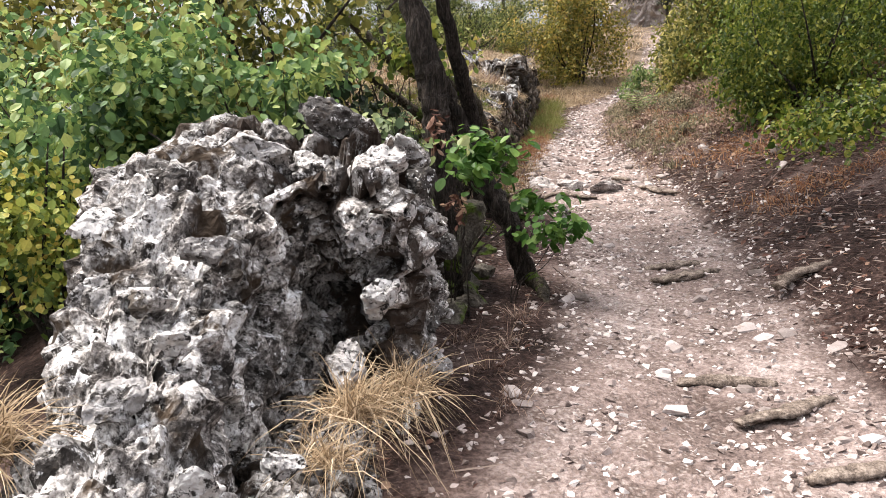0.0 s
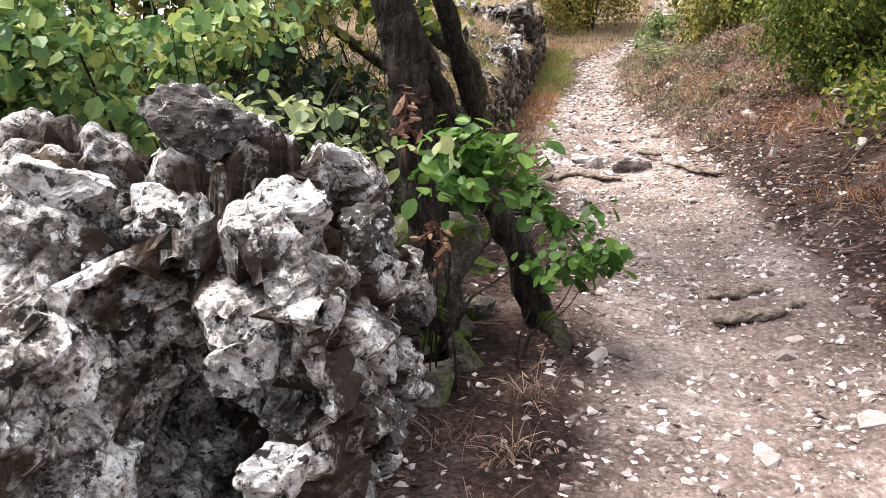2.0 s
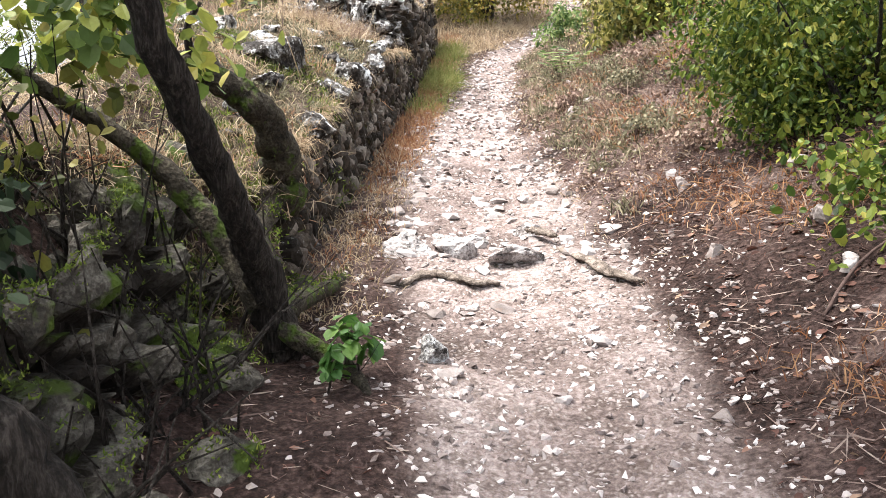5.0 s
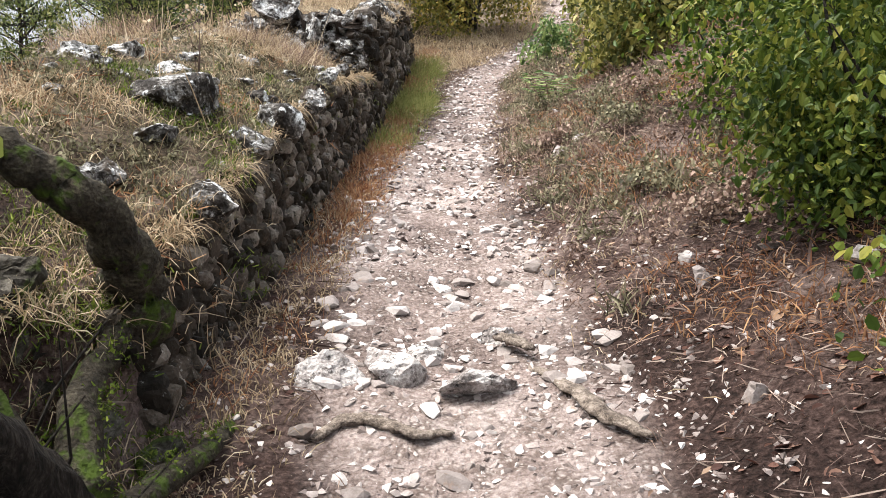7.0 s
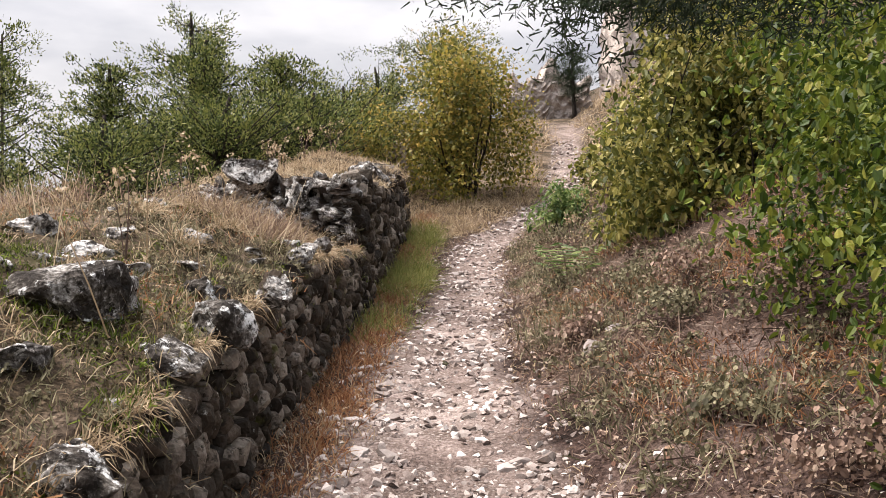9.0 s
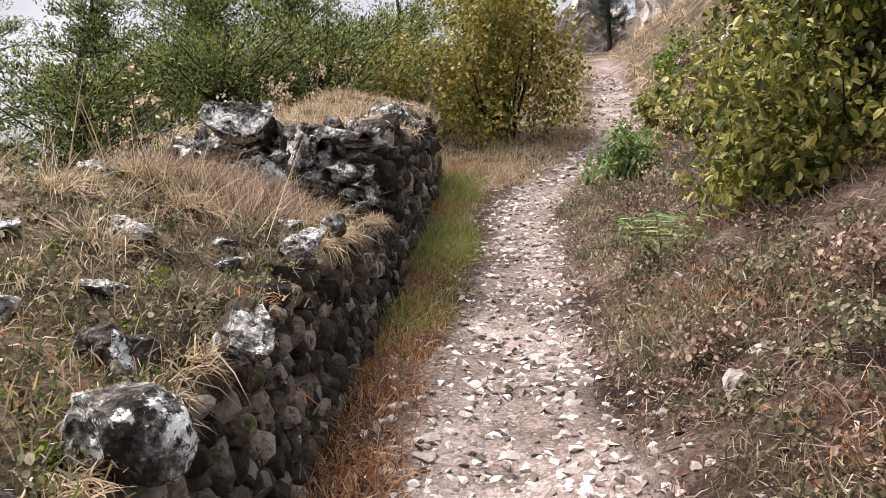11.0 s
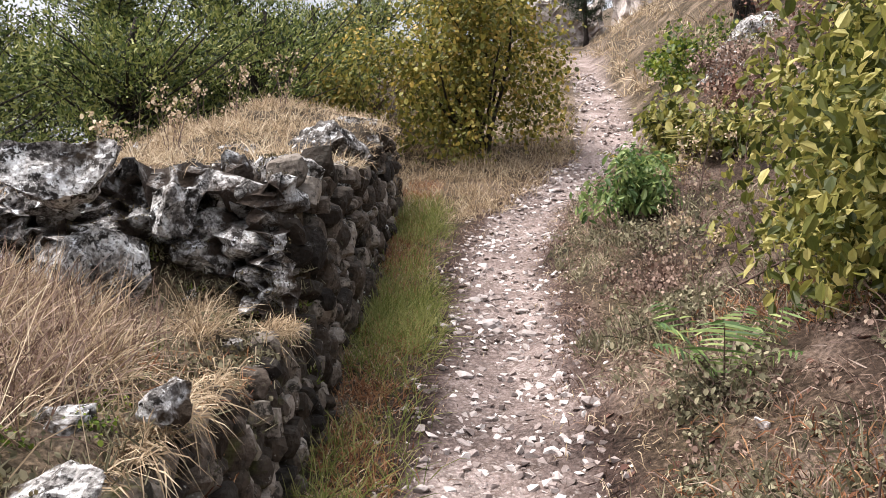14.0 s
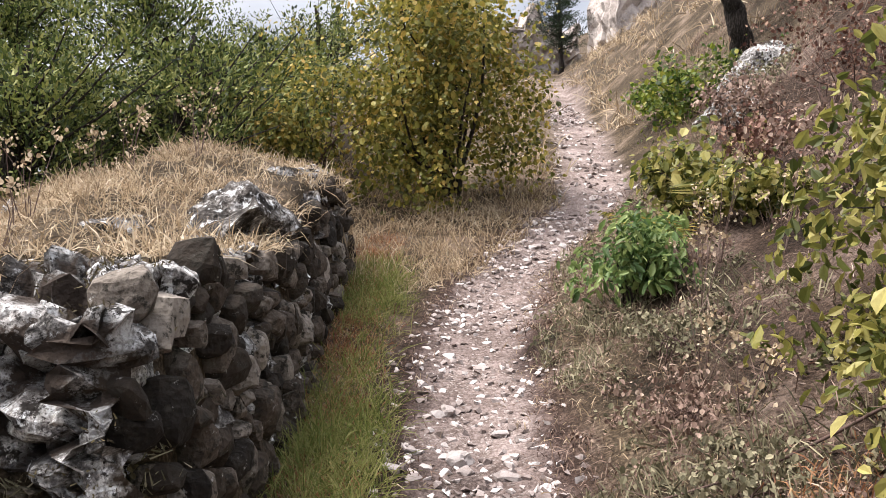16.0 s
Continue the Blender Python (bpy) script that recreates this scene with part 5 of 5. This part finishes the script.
near_top = scatter(r, 420, -.9, .6, 6.8, 8.8, lambda x, y: (x < wall_x(y) - .07) * np.clip(.4 + .6 * np.sin(4.1 * x - 3.3 * y), .05, 1))
grass("dry_grass", "pale matted dry grass on the slumped wall top", "grass", near_top, 26, .06, .15, .0019, .75, STRAW, 417)
green_top = scatter(r, 240, -.7, .7, 6.6, 9.6, lambda x, y: (x < wall_x(y) - .04) * np.clip(np.sin(5.1 * x + 4.3 * y), 0, 1))
grass("moss", "olive moss and green herbs on the slumped wall top", "moss", green_top, 60, .06, .04, .003, .3, MOSS, 418)
low = scatter(r, 2600, -.6, 1.6, 6.6, 13.0, lambda x, y: (x < wall_x(y) - .1) * 1.0)
heap = scatter(r, 700, -.6, 1.8, 13.2, 17.8, lambda x, y: (x < wall_x(y) - .1) * ease(13.2, 14.6, y))
blk = heap[:, 0] > -9
heap[:, 2] = np.maximum(heap[:, 2], block_top(heap[:, 1]) - .7 * np.maximum(0, .3 - heap[:, 0]) ** 1.5 + .01)
grass("dry_grass", "long pale dry grass heaped over the wall top", "grass", heap, 22, .05, .19, .0024, .6, STRAW, 415)
grass("dry_herbs", "low tawny herbs and moss on the wall top", "herbs", low, 26, .05, .05, .003, .3, GREYHERB, 402)
low = scatter(r, 1000, -.6, 1.4, 6.8, 13.0, lambda x, y: (x < wall_x(y) - .08) * (np.sin(5 * x) * np.cos(4 * y) > .2))
grass("russet_grass", "russet dry herbs on the wall top", "grass", low, 14, .05, .07, .0035, .7, RUSSET, 403)
low = scatter(r, 520, -.5, 1.5, 5.5, 12.8, lambda x, y: (x < wall_x(y) - .05) * (np.sin(3.1 * x + 1) * np.cos(2.7 * y) > .35))
grass("moss", "yellow-green moss cushions", "moss", low, 40, .05, .03, .003, .3, MOSS, 404)
foot = scatter(r, 750, .3, 3.2, 7.6, 18.2, lambda x, y: (np.abs(x - wall_x(y) - .13) < .13) * (.12 + .88 * ease(8.6, 10.4, y)) * (.35 + .65 * np.sin(3.7 * y + 4 * x) ** 2))
grass("russet_grass", "russet dry grass along the wall foot", "grass", foot, 26, .06, .14, .0024, .6, RUSSET, 405)
foot = scatter(r, 420, .2, 3.2, 7.0, 17.5, lambda x, y: (np.abs(x - wall_x(y) - .15) < .15) * (1 - .6 * ease(9, 11, y)))
grass("dry_grass", "pale tangled dry grass along the wall foot", "grass", foot, 22, .06, .13, .0022, .7, STRAW, 420)
foot = scatter(r, 300, .6, 3.2, 11.5, 17.5, lambda x, y: (np.abs(x - wall_x(y) - .2) < .18) * ease(11.5, 13.5, y) * (.55 + .45 * np.sin(2.3 * y)))
grass("green_grass", "green grass along the wall foot", "grass", foot, 26, .05, .25, .0022, .5, GREENGRASS, 406)
verge = scatter(r, 2600, .5, 5.2, 6.5, 21, lambda x, y: (trail_off(x, y) > .03) * (trail_off(x, y) < .8) * (x > wall_x(y) + .1) * ease(6.5, 10, y))
grass("dry_grass", "straw-coloured trampled grass on the path verge", "grass", verge[:1300], 11, .06, .09, .0022, .8, STRAW, 407)
grass("faded_herbs", "faded pinkish dry herbs on the path verge", "herbs", verge[1300:], 20, .06, .09, .0026, .7, PINK_STRAW, 412)
bankside = scatter(r, 1500, 1.8, 4.2, 5.5, 13, lambda x, y: (x > trail_x(y)) * ease(.25, .6, trail_off(x, y)) * (0.35 + 0.65 * np.sin(4 * x + 3 * y)).clip(0, 1))
grass("russet_herbs", "russet dry herbs and stems on the humus bank", "herbs", bankside, 16, .07, .10, .0028, .6, RUSSET, 413)
grass("faded_herbs", "dry pinkish stems on the humus bank", "herbs", bankside + (.05, .04, 0), 9, .09, .13, .0025, .7, PINK_STRAW, 414)
verge = scatter(r, 480, 1.8, 5.2, 8.0, 19, lambda x, y: (trail_off(x, y) > .2) * (trail_off(x, y) < 1.4) * (x > trail_x(y)) * (0.4 + 0.6 * np.sin(2 * x + 3 * y)).clip(0, 1))
grass("grey_herbs", "grey-green herbs on the verge", "herbs", verge, 22, .06, .14, .0035, .35, GREYHERB, 408)
bank = scatter(r, 1500, 2, 8, 10, 24, lambda x, y: (trail_off(x, y) > .5) * (x > trail_x(y)) * 1.0)
grass("dry_grass", "tawny dry grass on the slope", "grass", bank, 15, .08, .18, .0024, .5, PINK_STRAW, 409)
bend = scatter(r, 420, 1.6, 4.3, 16.8, 19.8, lambda x, y: (trail_off(x, y) > .05) * (x < trail_x(y)) * 1.0)
grass("dry_grass", "pale dry grass under the autumn bush", "grass", bend, 22, .06, .22, .003, .5, STRAW, 410)
upper = scatter(r, 700, 4, 14, 20, 36, lambda x, y: (trail_off(x, y) > .2) * 1.0)
grass("dry_grass", "pale dry grass on the crest", "grass", upper[:420], 20, .15, .4, .008, .5, STRAW, 411)


def cushions(name, label, places, per, spread, size, material, seed):
    """Low springy cushions of tiny leaves."""
    r = rng(seed)
    d = r.normal(size=(len(places) * per, 3))
    d /= np.linalg.norm(d, axis=1)[:, None]
    d[:, 2] = np.abs(d[:, 2]) * .75
    w = np.repeat(r.uniform(.5, 1.3, len(places)) * spread, per)
    p = np.repeat(places, per, 0) + d * w[:, None] * r.uniform(.4, 1, (len(d), 1))
    ob = new(name, leaf_mesh(name, p, size, material, r, LEAF_LIGHT, .3, d))
    return tagged(ob, label, "herbs", kind="stuff")


on_mound = lambda x, y: (x < wall_x(y) - .06) * ease(7.2, 8, y)
cushions("herb_cushions", "brown-grey herb cushions on the wall top", scatter(r, 230, -.5, 1.3, 7.3, 13, on_mound), 70, .085, .016, GREYHERB, 470)
cushions("herb_cushions", "dark brown withered herb cushions on the wall top", scatter(r, 210, -.5, 1.3, 7.3, 13, on_mound), 90, .08, .013, MOSS_BROWN, 471)
cushions("moss_cushions", "dull olive moss cushions on the wall top", scatter(r, 90, -.4, 1.2, 7.2, 13, on_mound), 110, .07, .011, MOSS, 472)
cushions("herb_cushions", "grey-green herb cushions on the path verge", scatter(r, 170, 2.0, 4.6, 9.0, 18, lambda x, y: (x > trail_x(y)) * (trail_off(x, y) > .22) * (trail_off(x, y) < 1.3)), 80, .12, .022, GREYHERB, 473)
cushions("herb_cushions", "faded pinkish herb cushions on the path verge", scatter(r, 150, 2.0, 4.6, 8.0, 18, lambda x, y: (x > trail_x(y)) * (trail_off(x, y) > .12) * (trail_off(x, y) < 1.3)), 75, .11, .02, PINK_STRAW, 474)
ys = np.concatenate([c + r.normal(size=10) * .07 for c in r.uniform(7.8, 12.6, 11)])
edge = np.stack([wall_x(ys) - .09, ys, wall_top(ys) + .005], 1)
tufts, ways = np.repeat(edge, 20, 0), r.normal(size=(110 * 20, 3)) * .6 + (.4, 0, .6)
tagged(new("edge_grass", blade_mesh("edge_grass", tufts + r.normal(size=tufts.shape) * (.03, .05, .008), ways, .10, .0018, .8, STRAW, r, 2)), "dry grass hanging over the wall edge", "grass", kind="stuff")


def tussock(x, y, z, n, length, seed, label="straw-pale arching grass tussock", group="grass tussocks on the ruined wall", material=STRAW):
    r = rng(seed)
    roots = np.tile((x, y, z), (n, 1)) + r.normal(size=(n, 3)) * (.035, .03, .01)
    heads = r.normal(size=(n, 3)) * .6 + (.12, -.1, .9)
    ob = new("grass_tussock", blade_mesh("grass_tussock", roots, heads, length, .0016, .75, material, r))
    return tagged(ob, label, "grass", group)


tussock(-.16, 2.60, .72, 420, .24, 420)
tussock(-.05, 2.95, .68, 300, .24, 421)
tussock(-.92, 2.2, .78, 460, .30, 422)
tussock(-.22, 2.42, .66, 200, .18, 423)
for i, (x, y) in enumerate([(.22, 3.62), (.34, 3.95), (.16, 4.05), (.42, 4.3), (.28, 3.3)]):
    tussock(x, y, ground_z(x, y) - .01, 110, .2, 424 + i, "faded pinkish dead stems at the wall foot", "dead stems at the wall foot", PINK_STRAW)
for i, (x, y) in enumerate([(.45, 10.9), (.2, 11.3), (.75, 11.6), (.9, 12.2), (.35, 10.2), (.85, 12.55), (.1, 10.6), (.6, 11.9), (.25, 12.0)]):
    tussock(x, y, ground_z(x, y) - .01, 260, .26, 430 + i, "dry golden grass tussock on the wall top", "grass tussocks on the wall top")


def stalks():
    r = rng(450)
    p = scatter(r, 90, -1.2, 1.4, 8.5, 17.5, lambda x, y: (x < wall_x(y) - .1) * 1.0)
    p[:, 2] += .02
    heads = r.normal(size=p.shape) * .25 + (0, 0, 1)
    ob = new("dry_stalks", blade_mesh("dry_stalks", p, heads, .42, .0028, .15, STRAW, r))
    tagged(ob, "tall thin dry flower stalks on the wall top", "stalks", kind="stuff")


stalks()


def litter(name, label, places, length, width, material, seed, flat=.12):
    r = rng(seed)
    heads = r.normal(size=places.shape) * (1, 1, flat)
    p = places + (0, 0, .014)
    ob = new(name, blade_mesh(name, p, heads, length, width, 0.0, material, r, 2))
    return tagged(ob, label, "litter", kind="stuff")


def off_trail(x, y):
    o = trail_off(x, y)
    return np.where(x > trail_x(y), ease(-.1, .35, o), ease(-.05, .3, o)) * (1 - .6 * ease(8.5, 11, y)) * (x > wall_x(y) - .6 * (y < 7.3))


p = scatter(r, 20000, -.6, 4.4, 2.2, 14, off_trail)
litter("twigs", "fallen dry twigs and needles on the humus", p, .075, .0028, TWIG, 460)
p = scatter(r, 1000, -.4, 4.2, 2.2, 14, off_trail)
litter("sticks", "grey fallen sticks on the bank", p, .20, .003, TWIG, 461, .2)
p = scatter(r, 9000, -.8, 4.4, 2.2, 14, off_trail)
p = np.concatenate([p, scatter(r, 3200, 1.4, 3.6, 2.6, 8.5, off_trail)])
litter("twigs", "fine fallen twigs and stems on the humus bank", scatter(r, 7000, 1.3, 3.6, 2.4, 9, off_trail), .09, .0022, TWIG, 463, .25)
rr = rng(462)
dead = new("leaf_litter", leaf_mesh("leaf_litter", p + (0, 0, .014), .045, LEAF_DEAD, rr, LEAF, 1.6))
tagged(dead, "brown fallen leaves scattered on the humus", "litter", kind="stuff")

# ---------------------------------------------------------------- timbers laid across the path
def timber(pts, rad, seed, label="weathered grey wooden step timber sunk in the path"):
    p = [(x, y, ground_z(x, y) + dz + .006) for x, y, dz in pts]
    me = tube("timber", p, [1.25 * q for q in rad], DRIFTWOOD, 10, .16, seed, 6)
    r, mid = rng(seed), np.mean(p, 0)
    for v in me.vertices:
        v.co.z = mid[2] + .006 + (v.co.z - mid[2]) * .5 + r.normal() * .002
    ob = new("timber", me)
    return tagged(ob, label, "timber", "timbers across the path")


timber([(1.20, 5.16, .005), (1.36, 5.17, .015), (1.52, 5.2, .01)], [.02, .035, .02], 500)
timber([(1.16, 4.86, .01), (1.34, 4.9, .02), (1.52, 4.97, .015)], [.018, .042, .028], 501)
timber([(.95, 3.6, .0), (1.12, 3.57, .012), (1.3, 3.55, .0)], [.02, .038, .02], 502)
timber([(1.05, 3.22, .01), (1.25, 3.28, .02), (1.42, 3.36, .02)], [.015, .03, .02], 503)
timber([(1.12, 2.8, .01), (1.28, 2.84, .02), (1.5, 2.86, .01)], [.02, .03, .02], 504, "dark weathered branch lying across the path")
timber([(1.62, 4.36, .02), (1.7, 4.46, .04), (1.86, 4.5, .05), (1.98, 4.58, .02)], [.02, .03, .025, .012], 505, "dark crooked branch lying on the path edge")
timber([(.88, 7.36, .0), (.98, 7.44, .03), (1.1, 7.42, .03), (1.2, 7.36, .02), (1.32, 7.38, .0)], [.012, .022, .024, .02, .01], 506, "bare crooked root crossing the path")
timber([(1.92, 7.2, .01), (1.82, 7.38, .03), (1.74, 7.6, .02), (1.66, 7.8, .0)], [.015, .03, .03, .015], 507, "bare root running along the path edge")
timber([(1.56, 7.98, .05), (1.62, 7.92, .06), (1.68, 7.86, .04)], [.02, .028, .015], 508, "short grey root stub in the path")

def fallen_stick(pts, rad, seed):
    p = [(x, y, ground_z(x, y) + dz) for x, y, dz in pts]
    ob = new("fallen_stick", tube("fallen_stick", p, rad, TWIG, 6, .08, seed, 4))
    return tagged(ob, "thin pale fallen stick on the dry bank", "stick", "fallen sticks on the bank")


fallen_stick([(2.50, 10.45, .03), (2.72, 10.62, .05), (2.98, 10.7, .06)], [.006, .007, .004], 520)
fallen_stick([(2.75, 13.35, .05), (3.05, 13.15, .08), (3.4, 13.05, .10)], [.004, .006, .006], 521)
fallen_stick([(2.3, 6.4, .02), (2.5, 6.55, .04), (2.75, 6.6, .05)], [.006, .007, .004], 522)
fallen_stick([(2.6, 7.6, .03), (2.75, 7.85, .05), (2.95, 8.0, .06)], [.005, .006, .004], 523)

# ---------------------------------------------------------------- stones of the path
def gravel(n, seed, lo, hi, x0, x1, y0, y1, keep, name, label):
    r = rng(seed)
    p = scatter(r, n, x0, x1, y0, y1, keep)
    m = turns(r, n)
    s = lo * (hi / lo) ** (r.uniform(0, 1, n) ** 1.6)
    places = [(p[i] + (0, 0, s[i] * .24), m[i] * np.array([[1], [1], [.75]]), np.array((s[i], s[i] * r.uniform(.7, 1.1), s[i]))) for i in range(n)]
    ob = new(name, joined_stones(name, places, PEBBLE, GRAVEL_ARR))
    return tagged(ob, label, "gravel", kind="stuff")


def on_trail(x, y):
    o = trail_off(x, y)
    patch = 0.45 + 0.55 * np.sin(2.1 * x + 1.7 * y) * np.sin(3.3 * y - 1.1 * x)
    return (1 - ease(-.05, .30, o)) * np.clip(patch + .3, .4, 1)


gravel(21000, 600, .013, .06, -.5, 3.6, 1.4, 9.5, on_trail, "gravel", "pale broken limestone gravel on the path")
gravel(10500, 601, .016, .08, .8, 4.8, 9.0, 19, on_trail, "gravel", "pale flat limestone gravel on the path")
gravel(6500, 602, .012, .055, -.3, 3.6, 2.0, 10, lambda x, y: ease(-.1, .1, trail_off(x, y)) * (1 - ease(.3, 1.0, trail_off(x, y))) * (x > wall_x(y)), "gravel", "scattered pale gravel on the humus")
gravel(1500, 603, .03, .12, 3.2, 8, 17.5, 28, lambda x, y: (trail_off(x, y) < .1) * 1.0, "gravel", "pale stones on the steep upper path")

gravel(21000, 604, .010, .045, .5, 2.1, 1.8, 7.4, lambda x, y: (trail_off(x, y) < .25) * 1.0, "gravel", "fine pale gravel loose on the path")
gravel(6500, 605, .010, .045, 1.2, 3.4, 2.2, 9, lambda x, y: (x > trail_x(y)) * (trail_off(x, y) > 0) * (1 - ease(.2, 1.6, trail_off(x, y))), "gravel", "scattered pale gravel on the humus bank")
PATH_STONES = [hull_stone("path_stone", 700 + i, PEBBLE_ONE, .6, 16) for i in range(8)]
r = rng(710)
ledge = scatter(r, 110, .8, 2.0, 7.35, 9.2, lambda x, y: (trail_off(x, y) < .1) * 1.0)
spots = scatter(r, 190, -.2, 3.9, 2.0, 18.5, lambda x, y: (trail_off(x, y) < .12) * np.where(y > 7, 1.0, .6))
for i, q in enumerate(np.concatenate([ledge, spots])):
    s = r.uniform(.05, .14)
    ob = new("path_stone", PATH_STONES[i % 8])
    ob.matrix_basis = Matrix.Translation(q + (0, 0, s * .14)) @ Euler((r.normal() * .15, r.normal() * .15, r.uniform(0, 6.28))).to_matrix().to_4x4() @ Matrix.Diagonal((s, s * r.uniform(.7, 1), s * .75, 1))
    tagged(ob, "pale angular limestone stone bedded in the path", "stone", "stones of the path")
